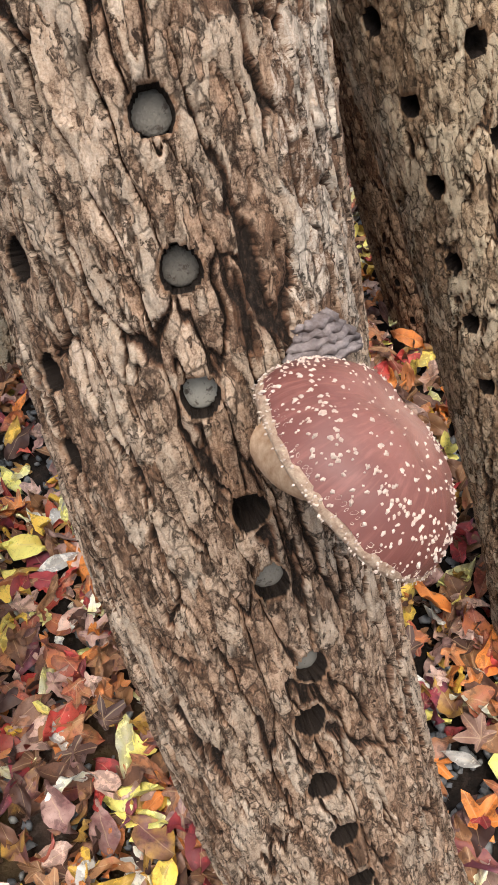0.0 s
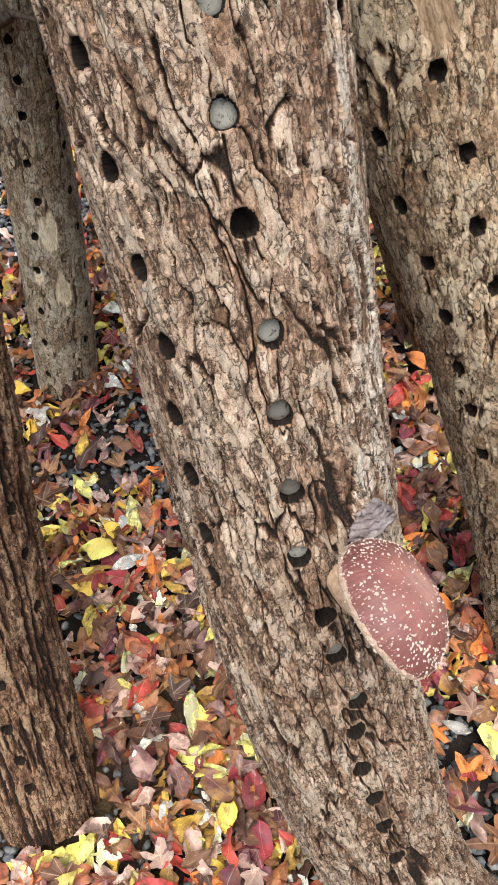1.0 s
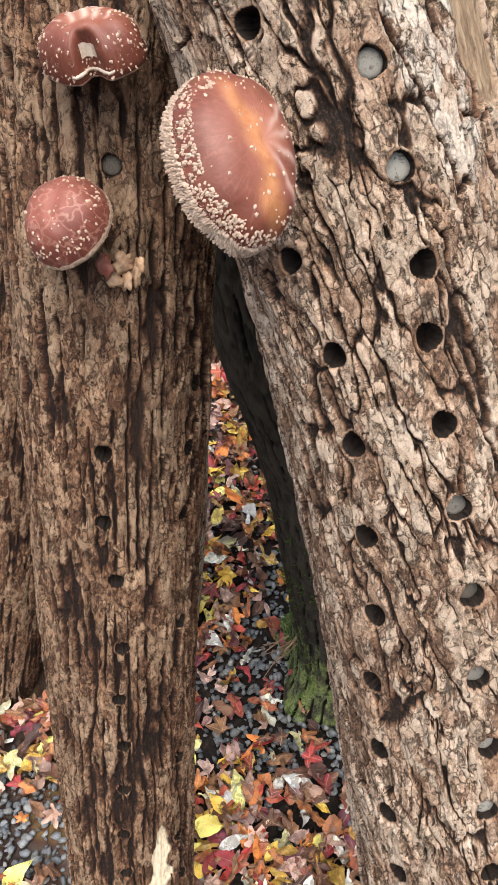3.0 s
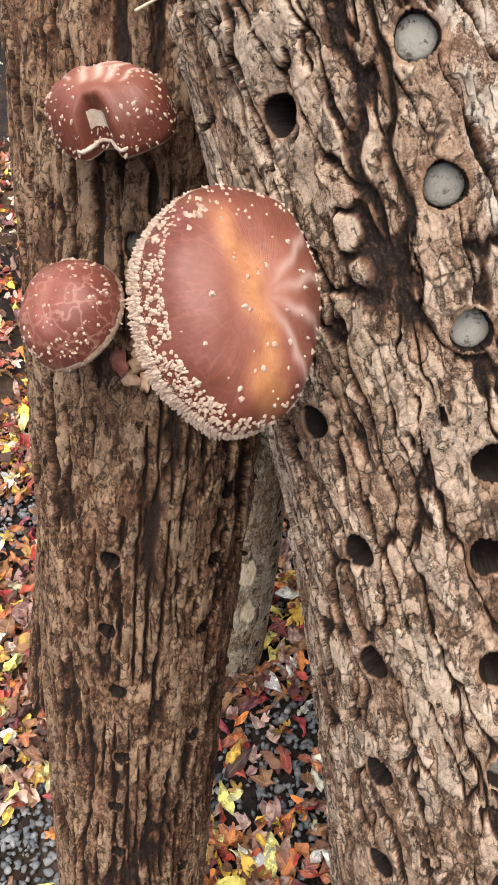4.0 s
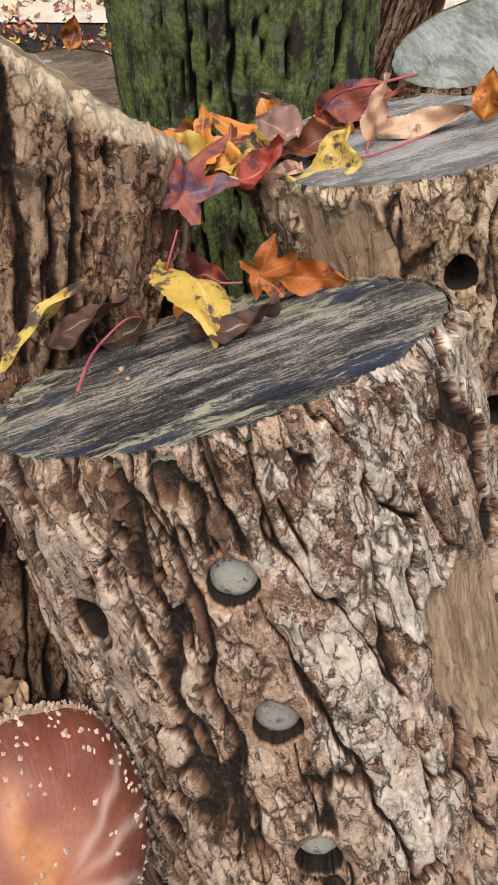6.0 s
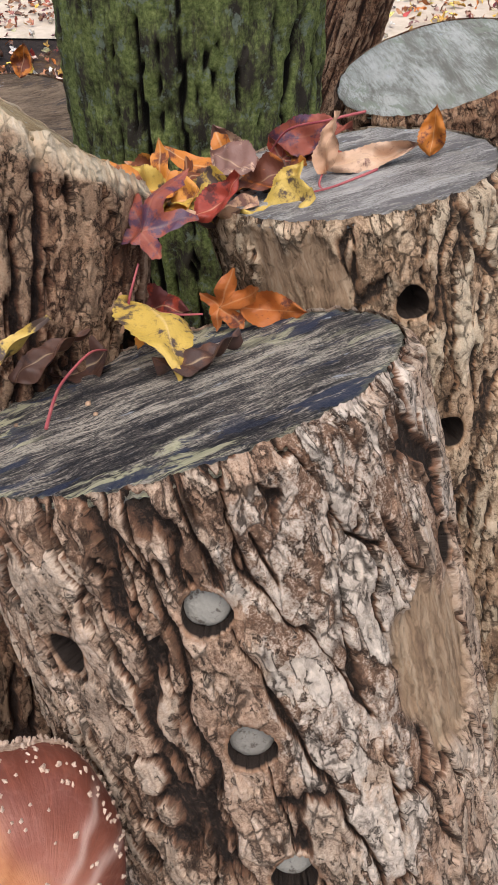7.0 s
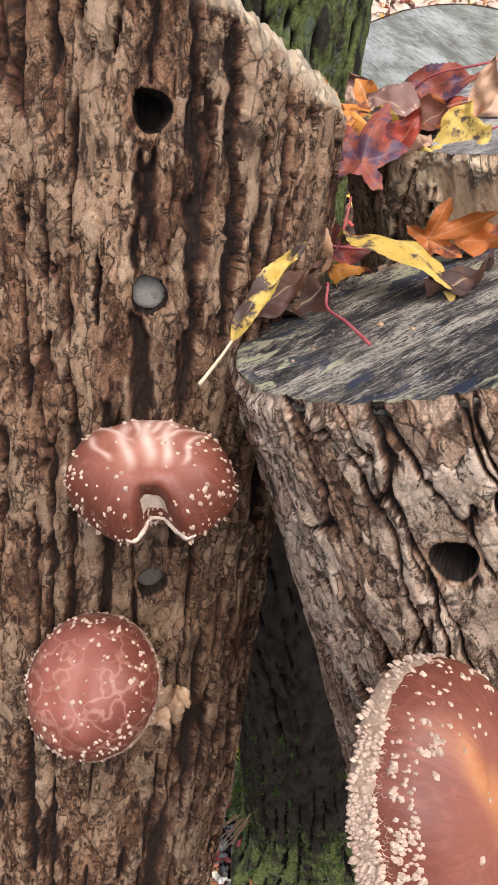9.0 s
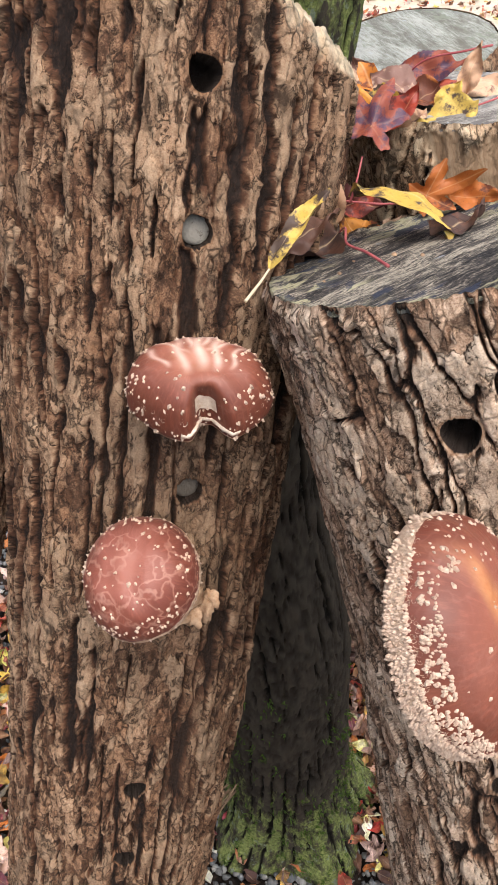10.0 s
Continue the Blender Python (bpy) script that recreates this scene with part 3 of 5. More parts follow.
def bark_relief(th, z, r, style, seed):
    """Height of the bark, 0 in the furrows to 1 on the plates; each plate's and chip's own number; how far from furrow and crack; the loose skin."""
    s = STYLES[style]
    rm = float(np.mean(r))
    round_ = 2 * math.pi * rm
    nx = max(5, round(round_ / s["w"]))
    x = th / (2 * math.pi) * nx
    k = nx / round_
    zk = z * k
    # jagged edges: the same warp serves plates and chips
    wx = (lattice_noise(x * 0.5 + 3.1, zk * 0.30, max(2, nx // 2), seed) - 0.5) * 2.0
    wx += (lattice_noise(x * 2, zk * 1.1, nx * 2, seed + 1) - 0.5) * 0.70
    fx = (lattice_noise(x * 4, zk * 1.7, nx * 4, seed + 2) - 0.5) * 0.42 + (lattice_noise(x * 11, zk * 3.4, nx * 11, seed + 8) - 0.5) * 0.15
    wy = (lattice_noise(x, zk * 0.9, nx, seed + 3) - 0.5) * 0.8
    fy = (lattice_noise(x * 4, zk * 2, nx * 4, seed + 9) - 0.5) * 0.5 + (lattice_noise(x * 12, zk * 2.5, nx * 12, seed + 10) - 0.5) * 0.16
    lean = s["shear"] * zk
    xs = x + lean + s["warp"] * wx + fx * 0.55
    f1, f2, num, _, _ = cells(xs, z / s["l"] + wy * 0.5 + fy * 0.16, nx, seed + 4)
    # long furrows that open wide in places and close up in others
    open_ = lattice_noise(x * 0.9 + 1.7, zk * 0.22, nx, seed + 11) * 0.6 + lattice_noise(x * 3, zk * 0.9, nx * 3, seed + 12) * 0.4
    wide = s["gap"] * (0.20 + s["open"] * np.clip(open_ - 0.22, 0, 1) ** 1.9)
    ridge = lattice_noise(xs, zk * 0.13 / s["run"] + 0.3 * fy, nx, seed + 13) * 0.72 + lattice_noise(x * 3 + lean * 3, zk * 0.5, nx * 3, seed + 14) * 0.28
    line = np.abs(ridge - 0.5) * (3.6 if s["run"] < 2 else 3.0) + 0.8 * smoothstep(0.52, 0.34, open_)
    if s["run"] > 2:
        way = x + 1.1 * lattice_noise(x * 0.5, zk * 0.05, max(2, nx // 2), seed + 21) + 0.7 * lattice_noise(x, zk * 0.16, nx, seed + 22) + 0.5 * fx
        line = np.minimum(line + 0.35, np.abs(way % 1.0 - 0.5) * 1.25 + 0.18 * smoothstep(0.42, 0.25, open_))
    e1 = np.minimum(f2 - f1 + (0.12 if s["run"] > 2 else 0), line) / wide
    plate = 0.22 * smoothstep(0.05, 0.50, e1) + 0.66 * smoothstep(0.44, 0.58, e1) + 0.12 * smoothstep(0.6, 1.6, e1)
    # chips: blocks split off the plates, each at its own height
    n2 = max(8, round(round_ / s["cw"]))
    m2 = n2 / nx
    g1, g2, num2, ox, oy = cells((x + lean + 0.5 * s["warp"] * wx + fx * 0.9) * m2 + 0.7, z / s["cl"] + wy * 0.9 + fy * 0.9, n2, seed + 5)
    split = lattice_noise(x + 0.4, zk * 0.7, nx, seed + 16) * 0.7 + lattice_noise(x * 4, zk * 3, nx * 4, seed + 19) * 0.3
    e2 = (g2 - g1) / (0.025 + 0.34 * np.clip(split - 0.36, 0, 1))
    chip = smoothstep(0.10, 0.80, e2)
    # each chip lies at its own slant, and is broken again into crumbs
    turn = num2 * 37.0
    slant = np.clip(ox * np.cos(turn) + oy * np.sin(turn), -0.7, 0.7)
    n3 = n2 * 2
    k1, k2, num3, qx, qy = cells((x + lean + 0.5 * s["warp"] * wx + fx * 1.2) * (n3 / nx) + 0.3, z / (s["cl"] * 0.42) + wy * 1.5 + fy * 1.6, n3, seed + 25)
    crumb = np.clip(qx * np.cos(num3 * 41) + qy * np.sin(num3 * 41), -0.7, 0.7) * 0.8 + (num3 - 0.5) * 0.8 + 0.5 * smoothstep(0.0, 0.22, k2 - k1)
    # thin outer skin, still there or flaked off down to the layer below
    skin = lattice_noise(x + lean, zk * 0.55, nx, seed + 17) * 0.46 + num2 * 0.26 + lattice_noise(x * 6, zk * 2.5, nx * 6, seed + 18) * 0.20 + (fx + 0.27) * 0.18
    step = smoothstep(0.495, 0.520, skin)
    rough = lattice_noise(x * 7, zk * 2.5, nx * 7, seed + 6) * 0.6 + lattice_noise(x * 15, zk * 4, nx * 15, seed + 7) * 0.4
    h = plate * (0.62 + 0.16 * (num - 0.5) + 0.10 * (num2 - 0.5) + 0.34 * slant * chip + 0.06 * chip + 0.10 * step + 0.09 * crumb)
    h = h + (1 - plate) * 0.22 * np.clip(crumb, 0, 1) * (num2 > 0.35) + (rough - 0.5) * 0.04 + 0.06
    return np.clip(h, 0, 1.2), num, num2, e1, e2, skin


def build_log(name, stem, z0, top, nu, nv, style, material, end_material, label, holes=(), hole_r=0.0065, plugs=(), seed=1,
              scars=(), damp=(), bulges=(), film_bias=(0.0, 0.0), streaks=(), category="log", swell=0.03, end_label="", group="leaning logs", ragged=0.0012, frayed=0.0):
    """A standing log: bark mesh with drilled holes, sawn end, plugs. top: a point and the normal of its sawn end."""
    base = Vector(stem.section(z0)[0])
    base.z = 0.0
    root = thing(name, base, label, category, group)
    org = np.array(base)
    turn = np.linspace(0, 2 * math.pi, 721)
    dense = np.cumsum(1 - 0.72 * smoothstep(radians(100), radians(125), np.abs(turn - math.pi)))
    dense = (dense - dense[0]) / (dense[-1] - dense[0])
    th1 = np.interp(np.linspace(0, 1, nu, endpoint=False), dense, turn) + math.pi / 2
    p0, nn = np.array(top[0], float), np.array(top[1], float)
    nn /= np.linalg.norm(nn)
    zt = np.full(nu, p0[2])
    for _ in range(12):
        c, t, n, b, r = stem.section(zt)
        p = c + r[:, None] * (np.cos(th1)[:, None] * n + np.sin(th1)[:, None] * b)
        zt = zt - ((p - p0) @ nn) / (t @ nn)
    zt = zt + ragged * np.array([noise.noise(Vector((math.cos(a) * 14, math.sin(a) * 14, seed))) + 0.6 * noise.noise(Vector((math.cos(a) * 45, math.sin(a) * 45, seed))) for a in th1])
    v = 1 - (1 - np.linspace(0, 1, nv)) ** 1.35
    TH = np.repeat(th1[None, :], nv, 0)
    Z = z0 + (zt[None, :] - z0) * v[:, None]
    rr = np.polyval(stem.pr, Z)
    tz = stem.section(Z[:, 0])[1][:, 2][:, None]
    hole = np.zeros(TH.shape)
    lip = np.full(TH.shape, 9.0)
    du0 = 1.45 * math.pi * float(rr.mean()) / nu
    for deg, hz in holes:
        rh = float(np.polyval(stem.pr, hz))
        du = ((TH - radians(deg) + math.pi) % (2 * math.pi) - math.pi) * rh
        dv = (Z - hz) / tz
        wob = 1 + 0.06 * np.sin(3 * np.arctan2(dv, du) + deg)
        d = np.hypot(du, dv) / wob
        near = np.abs(d - hole_r) < 0.62 * du0
        k = np.where(near, hole_r / np.maximum(d, 1e-6), 1.0)
        TH = TH + np.where(near, du * (k - 1) / rh, 0)
        Z = Z + np.where(near, dv * (k - 1) * tz, 0)
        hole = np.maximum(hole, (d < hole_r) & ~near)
        lip = np.minimum(lip, d / hole_r)
    rr = np.polyval(stem.pr, Z)
    h, num, num2, e1, e2, skin = bark_relief(TH, Z, rr, style, seed)
    s = STYLES[style]
    scar = np.zeros(TH.shape)
    for deg, sz, wide, high in scars:
        rh = float(np.polyval(stem.pr, sz))
        du = ((TH - radians(deg) + math.pi) % (2 * math.pi) - math.pi) * rh
        q = np.hypot(du / wide, (Z - sz) / high) + (lattice_noise(TH * 20 / math.pi, Z * 60, 40, seed + 30) - 0.5) * 0.7 + (lattice_noise(TH * 60 / math.pi, Z * 110, 120, seed + 31) - 0.5) * 0.3
        scar = np.maximum(scar, smoothstep(1.05, 0.85, q))
    if frayed:
        q = (zt[None, :] - Z) + 0.009 * (lattice_noise(TH * 30 / math.pi, Z * 200, 60, seed + 33) - 0.5)
        scar = np.maximum(scar, frayed * smoothstep(0.011, 0.002, q))
    flat = np.maximum(smoothstep(1.35, 1.04, lip), scar)
    flat = np.maximum(flat, 0.95 * smoothstep(0.0035, 0.0008, zt[None, :] - Z))
    h = h * (1 - flat) + (0.68 + 0.2 * (h - 0.68)) * flat
    e1, e2 = np.maximum(e1, 3 * scar), np.maximum(e2, 3 * scar)
    e1 = np.maximum(e1, 1.5 * smoothstep(1.25, 1.05, lip))
    low = lattice_noise(TH / (2 * math.pi) * 5, Z * 9, 5, seed + 20) - 0.5
    rad = rr * (1 + swell * low) + s["depth"] * (h - 0.85) - 0.0022 * scar
    for deg, sz, wide, high, more in bulges:
        du = (TH - radians(deg) + math.pi) % (2 * math.pi) - math.pi
        rad = rad + more * np.exp(-((du / radians(wide)) ** 2) - ((Z - sz) / high) ** 2)
    edge = (zt[None, :] - Z)
    rad = rad - 0.0025 * smoothstep(0.006, 0.0, edge)
    rad = rad - 0.016 * hole
    c, t, n, b, _ = stem.section(Z)
    P = c + rad[..., None] * (np.cos(TH)[..., None] * n + np.sin(TH)[..., None] * b) - org
    i = np.arange(nu * nv).reshape(nv, nu)
    j = np.roll(i, -1, 1)
    faces = np.stack([i[:-1], j[:-1], j[1:], i[1:]], -1).reshape(-1, 4)
    dmp = np.zeros(TH.shape)
    for deg, sz, wide, high in damp:
        du = ((TH - radians(deg) + math.pi) % (2 * math.pi) - math.pi) * 0.07
        dmp = np.maximum(dmp, np.exp(-((du / wide) ** 2) - ((Z - sz) / high) ** 2))
    # more of the pale film towards one bearing, then in single streaks
    we = np.cos(TH - radians(film_bias[0])) * film_bias[1]
    for deg, sz, wide, high, more in streaks:
        du = ((TH - radians(deg) + math.pi) % (2 * math.pi) - math.pi) * 0.075
        we = we + more * np.exp(-((du / wide) ** 2) - ((Z - sz) / high) ** 2)
    uv = np.stack([(TH - math.pi / 2) * float(rr.mean()), Z / float(tz.mean())], -1).reshape(-1, 2)
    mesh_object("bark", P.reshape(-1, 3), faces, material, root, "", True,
                dict(height=h.ravel(), plate=num.ravel(), flake=num2.ravel(), edge=np.minimum(e1, 5).ravel(), crack=np.minimum(e2, 5).ravel(), skin=skin.ravel(), hole=hole.ravel(), bore=smoothstep(1.22, 1.08, lip).ravel(), scar=(scar * (1 - hole)).ravel(), damp=dmp.ravel(), film_bias=we.ravel()), uv)
    # sawn end
    rim = P[-1]
    mid = rim.mean(0)
    rings = 30
    f = np.linspace(0, 1, rings + 1)[1:]
    f[-1] = 0.985
    off = (rim - mid) @ nn
    V = [mid] + [mid + (rim - mid - off[:, None] * nn) * q + (off * q ** 14)[:, None] * nn for q in f]
    V = np.concatenate([V[0][None]] + V[1:])
    wv = np.array([noise.noise(Vector(q) * 60) + 0.5 * noise.noise(Vector(q) * 170) for q in V]) * 0.0009
    V = V + nn * (wv[:, None] - 0.0006)
    last = rim + nn * -0.004
    V = np.concatenate([V, last])
    a = np.arange(nu)
    tri = [(0, int(1 + q), int(1 + (q + 1) % nu)) for q in a]
    quads = []
    for k in range(rings):
        o1, o2 = 1 + k * nu, 1 + (k + 1) * nu
        quads += [(int(o1 + q), int(o2 + q), int(o2 + (q + 1) % nu), int(o1 + (q + 1) % nu)) for q in a]
    at = np.concatenate([[0], np.repeat(f, nu), np.ones(nu)])
    mesh_object("sawn_end", V, tri + quads, end_material, root, end_label, True, dict(rim=at))
    for k, (deg, hz, deep) in enumerate(plugs):
        p, way, t = stem.point(deg, hz, 0.001 - deep)
        p = p + t * hole_r * 0.04
        bm = bmesh.new()
        bmesh.ops.create_uvsphere(bm, u_segments=20, v_segments=8, radius=hole_r * 0.97)
        for w in bm.verts:
            w.co.z *= 0.28
            w.co += Vector((0, 0, 0.0006 * noise.noise(w.co * 500 + Vector((k, 0, 0)))))
        m = Matrix.Translation(p - base) @ way.to_track_quat("Z", "Y").to_matrix().to_4x4()
        bmesh.ops.transform(bm, matrix=m, verts=bm.verts)
        part("plug", bm, PLUG, root, "weathered grey foam plug")
    return root


LOG_A = Stem([0.0046, -0.0092, -0.3045, 0.6026, -0.5671, 0.8429], [0.0185, -0.0367, -0.2178, 0.5829, 0.0809, 0.7812], [-0.0235, 0.0458, -0.0266, 0.0266, 0.0603])
LOG_L = Stem([-0.1245, 0.3098, -0.1825, 0.3573], [0.182, -0.42, 0.6675, 0.8815], [-0.016, 0.029, 0.0615])
LOG_R = Stem([-0.0061, 0.026, 0.0699, -0.2527, -0.1974, 0.9822], [-0.0223, 0.0954, -0.1322, 0.0616, 0.2818, 1.1245], [0.0725])
LOG_D = Stem([-0.06, 0.15, 0.2296], [-0.03, 0.125, 1.5826], [-0.0085, 0.054])
LOG_E = Stem([0.25, -0.06], [0.24, 1.44], [0.012, 0.060])
LOG_X = Stem([-0.29, 0.905], [0.13, 1.665], [0.016, 0.068])
LOG_Y = Stem([0.27, 0.18], [0.02, 2.40], [0.055])

HOLES_A = [
    (-120, 0.885), (-127, 0.842), (-129, 0.797), (-129, 0.753), (-127, 0.710), (-123, 0.673), (-129, 0.638), (-128, 0.605), (-129, 0.569), (-132, 0.540),
    (-79, 0.848), (-76, 0.804), (-79, 0.764), (-79, 0.722), (-76, 0.674), (-78, 0.636), (-79, 0.595), (-81, 0.557), (-74, 0.516), (-72, 0.488),
    (-65, 0.448), (-70, 0.425), (-72, 0.392), (-69, 0.361), (-68, 0.330), (-67, 0.291), (-27, 0.871), (-25, 0.831), (-17, 0.793), (-124, 1.071),
    (-116, 1.024), (-116, 0.979), (-118, 0.930), (-77, 1.055), (-80, 1.024), (-80, 0.983), (-113, 1.168), (-79, 1.175), (-79, 1.137), (-78, 1.096),
    (-18, 1.159), (-79, 0.941), (-78, 0.895),
]
PLUGS_A = [
    (-79, 1.175, 0.0076), (-79, 1.137, 0.0071), (-78, 1.096, 0.0091), (-79, 0.941, 0.0113), (-78, 0.895, 0.0113), (-79, 0.848, 0.0103), (-76, 0.804, 0.0123),
    (-79, 0.764, 0.0103), (-76, 0.674, 0.0113), (-78, 0.636, 0.0103), (-79, 0.595, 0.0113), (-81, 0.557, 0.0123), (-72, 0.488, 0.0113), (-65, 0.448, 0.0123),
]
build_log("mushroom_log", LOG_A, -0.02, ((0.5062, 1.283, 1.2346), (-0.326, 0.326, 0.887)), 690, 960, "tan", BARK_A, CUT_A,
          "tan oak log with drilled holes, leaning, furrowed bark", HOLES_A, 0.0073, PLUGS_A, 15,
          scars=[(-31, 1.130, 0.020, 0.030)], bulges=[(88, 1.25, 50, 0.5, -0.016)], film_bias=(-12, 0.22), streaks=[(-42, 0.60, 0.012, 0.10, 0.40), (-22, 0.66, 0.010, 0.16, 0.30), (-30, 0.70, 0.012, 0.14, 0.25), (-155, 0.505, 0.012, 0.02, 0.4), (-60, 1.16, 0.02, 0.06, 0.18), (-40, 1.21, 0.05, 0.05, 0.40), (-55, 1.13, 0.035, 0.05, 0.32)], end_label="dark weathered saw cut with pale stains")

HOLES_L = [
    (-25, 0.546), (-26, 0.440), (-21, 0.376), (-17, 0.323), (-17, 0.260), (-77, 0.476), (-77, 0.421), (-75, 0.366), (-77, 0.302), (-73, 0.242),
    (-70, 0.195), (-76, 0.142), (-74, 0.101), (-73, 0.065), (-10, 0.113), (-19, 0.069), (-20, 0.927), (-25, 0.878), (-28, 0.823), (-27, 0.713),
    (-82, 0.886), (-83, 0.829), (-76, 0.776), (-73, 0.707), (-76, 0.650), (-75, 0.538), (-81, 1.235), (-80, 1.181), (-74, 1.071), (-149, 0.877), (-74, 0.594),
]
build_log("mushroom_log", LOG_L, -0.01, ((0.424, 1.385, 1.271), (0.4237, 0.5295, 0.7349)), 400, 640, "brown", BARK_L, CUT_L,
          "dark brown oak log with drilled holes and damp bark", HOLES_L, 0.0068, [(-80, 1.181, 0.0088), (-74, 1.071, 0.0095)], 23,
          scars=[(-46, 0.425, 0.010, 0.036), (-47, 0.392, 0.013, 0.014)], damp=[(-72, 1.06, 0.05, 0.10), (-50, 0.96, 0.03, 0.12)], bulges=[(-5, 1.25, 45, 0.10, 0.013), (185, 1.25, 50, 0.25, 0.015)], ragged=0.0022, frayed=0.5, end_label="straw-coloured fibrous sawn end")

HOLES_R = [
    (-84, 0.677), (-80, 0.618), (-86, 0.563), (-132, 0.647), (-133, 0.594), (-126, 0.543), (-125, 0.492), (-127, 0.439), (-126, 0.393), (-72, 1.178), (-70, 1.120),
    (-84, 0.510), (-40, 0.640), (-42, 0.590), (-126, 0.340), (-84, 0.740), (-84, 0.800),
]
build_log("mushroom_log", LOG_R, -0.02, ((0.5314, 1.4034, 1.235), (-0.18, 0.17, 1.0)), 260, 440, "slant", BARK_R, CUT_R,
          "tan oak log with slanting furrows and drilled holes", HOLES_R, 0.0075, [], 37, film_bias=(-20, 0.16), scars=[(-112, 1.19, 0.026, 0.030), (-75, 0.72, 0.014, 0.03)], end_label="grey weathered saw cut")

HOLES_D = [
    (-78, 0.575), (-76, 0.528), (-79, 0.484), (-86, 0.420), (-95, 0.308), (-102, 0.250), (-106, 0.174), (-108, 0.113), (-111, 0.043),
    (-17, 0.485), (-15, 0.432), (-19, 0.368), (-11, 0.307), (-4, 0.238), (-16, 0.172), (-29, 0.109), (-20, 0.53), (-20, 0.58), (-78, 0.63), (-80, 0.365),
]
build_log("mushroom_log", LOG_D, -0.01, ((0.30, 1.66, 0.86), (0, 0, 1)), 150, 320, "smooth", BARK_D, CUT_X,
          "greyish weathered log with drilled holes and peeled bark", HOLES_D, 0.006, [], 41, scars=[(-72, 0.31, 0.014, 0.032), (-60, 0.21, 0.011, 0.036), (-100, 0.24, 0.008, 0.02)], damp=[])
build_log("mushroom_log", LOG_E, -0.01, ((0.225, 1.72, 1.125), (0.1, -0.1, 1)), 110, 240, "brown", BARK_L, CUT_E,
          "brown oak log standing behind the others", [], 0.006, [], 53)
build_log("mushroom_log", LOG_X, -0.01, ((0.575, 1.815, 1.150), (-0.24, -0.06, 0.95)), 120, 240, "tan", BARK_L, CUT_X,
          "brown log with a pale lichen-covered sawn top", [(-130, 0.16), (-128, 0.11), (-120, 0.05)], 0.006, [], 61, film_bias=(0, 0.1))
build_log("mushroom_log", LOG_Y, -0.01, ((0.53, 2.43, 1.32), (0, 0, 1)), 80, 140, "brown", BARK_L, CUT_L,
          "reddish brown log standing far behind", [], 0.006, [], 67)


def build_tree():
    """The living tree that the logs lean on: leaning trunk with a root flare, furrowed and mossy."""
    root = thing("tree", (0.59, 1.545, 0.0), "dark furrowed tree trunk with green moss at its foot", "tree")
    nu, nv = 220, 440
    th = np.linspace(0, 2 * math.pi, nu, endpoint=False) + math.pi / 2
    z = np.linspace(-0.03, 2.6, nv) ** 1.0
    TH, Z = np.repeat(th[None], nv, 0), np.repeat(z[:, None], nu, 1)
    zs = (-0.1, 0.0, 0.15, 0.30, 0.50, 0.62, 0.72, 0.90, 1.15, 1.35, 1.7, 2.8)
    fine = np.linspace(-0.1, 2.8, 600)
    soft = np.hanning(41) / np.hanning(41).sum()
    line = []
    for way in ((0.60, 0.595, 0.57, 0.55, 0.52, 0.482, 0.45, 0.418, 0.402, 0.408, 0.42, 0.44), (1.54, 1.54, 1.55, 1.56, 1.59, 1.61, 1.63, 1.65, 1.665, 1.675, 1.69, 1.72)):
        q = np.interp(fine, zs, way)
        line.append(np.convolve(np.pad(q, 20, "edge"), soft, "valid"))
    c = np.stack([np.interp(Z, fine, line[0]), np.interp(Z, fine, line[1]), Z], -1)
    n, b = np.array([1.0, 0, 0]) + 0 * c, np.array([0, 1.0, 0]) + 0 * c
    r = 0.094 + 0.055 * np.exp(-np.maximum(Z, 0) / 0.07) * (1 + 0.35 * np.sin(5 * TH + 0.6)) - 0.003 * Z
    h, num, num2, e1, e2, skin = bark_relief(TH, Z, r, "tree", 71)
    rad = r + 0.008 * (h - 0.8)
    P = c + rad[..., None] * (np.cos(TH)[..., None] * n + np.sin(TH)[..., None] * b) - np.array((0.59, 1.545, 0))
    i = np.arange(nu * nv).reshape(nv, nu)
    j = np.roll(i, -1, 1)
    faces = np.stack([i[:-1], j[:-1], j[1:], i[1:]], -1).reshape(-1, 4)
    uv = np.stack([(TH - math.pi / 2) * 0.1, Z], -1).reshape(-1, 2)
    # moss cushions on the foot
    rng = np.random.RandomState(8)
    V, F = [], []
    rows = np.arange(nv)[(z > 0.0) & (z < 0.45)]
    for k in range(900):
        a, q = rng.randint(nu), rows[int(len(rows) * rng.rand() ** 1.5)]
        if noise.noise(Vector((math.cos(th[a]) * 3, math.sin(th[a]) * 3, z[q] * 9))) < -0.02:
            continue
        p = P[q, a]
        out = Vector((math.cos(th[a]), math.sin(th[a]), 0.5)).normalized()
        for _ in range(7):
            d = (out + Vector(rng.uniform(-0.8, 0.8, 3))).normalized() * rng.uniform(0.004, 0.010)
            w = d.cross(Vector(rng.uniform(-1, 1, 3))).normalized() * 0.0012
            o = len(V)
            foot = Vector(p) + Vector(rng.uniform(-0.004, 0.004, 3))
            V += [foot - w, foot + w, foot + d]
            F.append((o, o + 1, o + 2))
    tagged(mesh_object("moss", V, F, MOSS, root, "bright green moss tufts", False), kind="stuff")
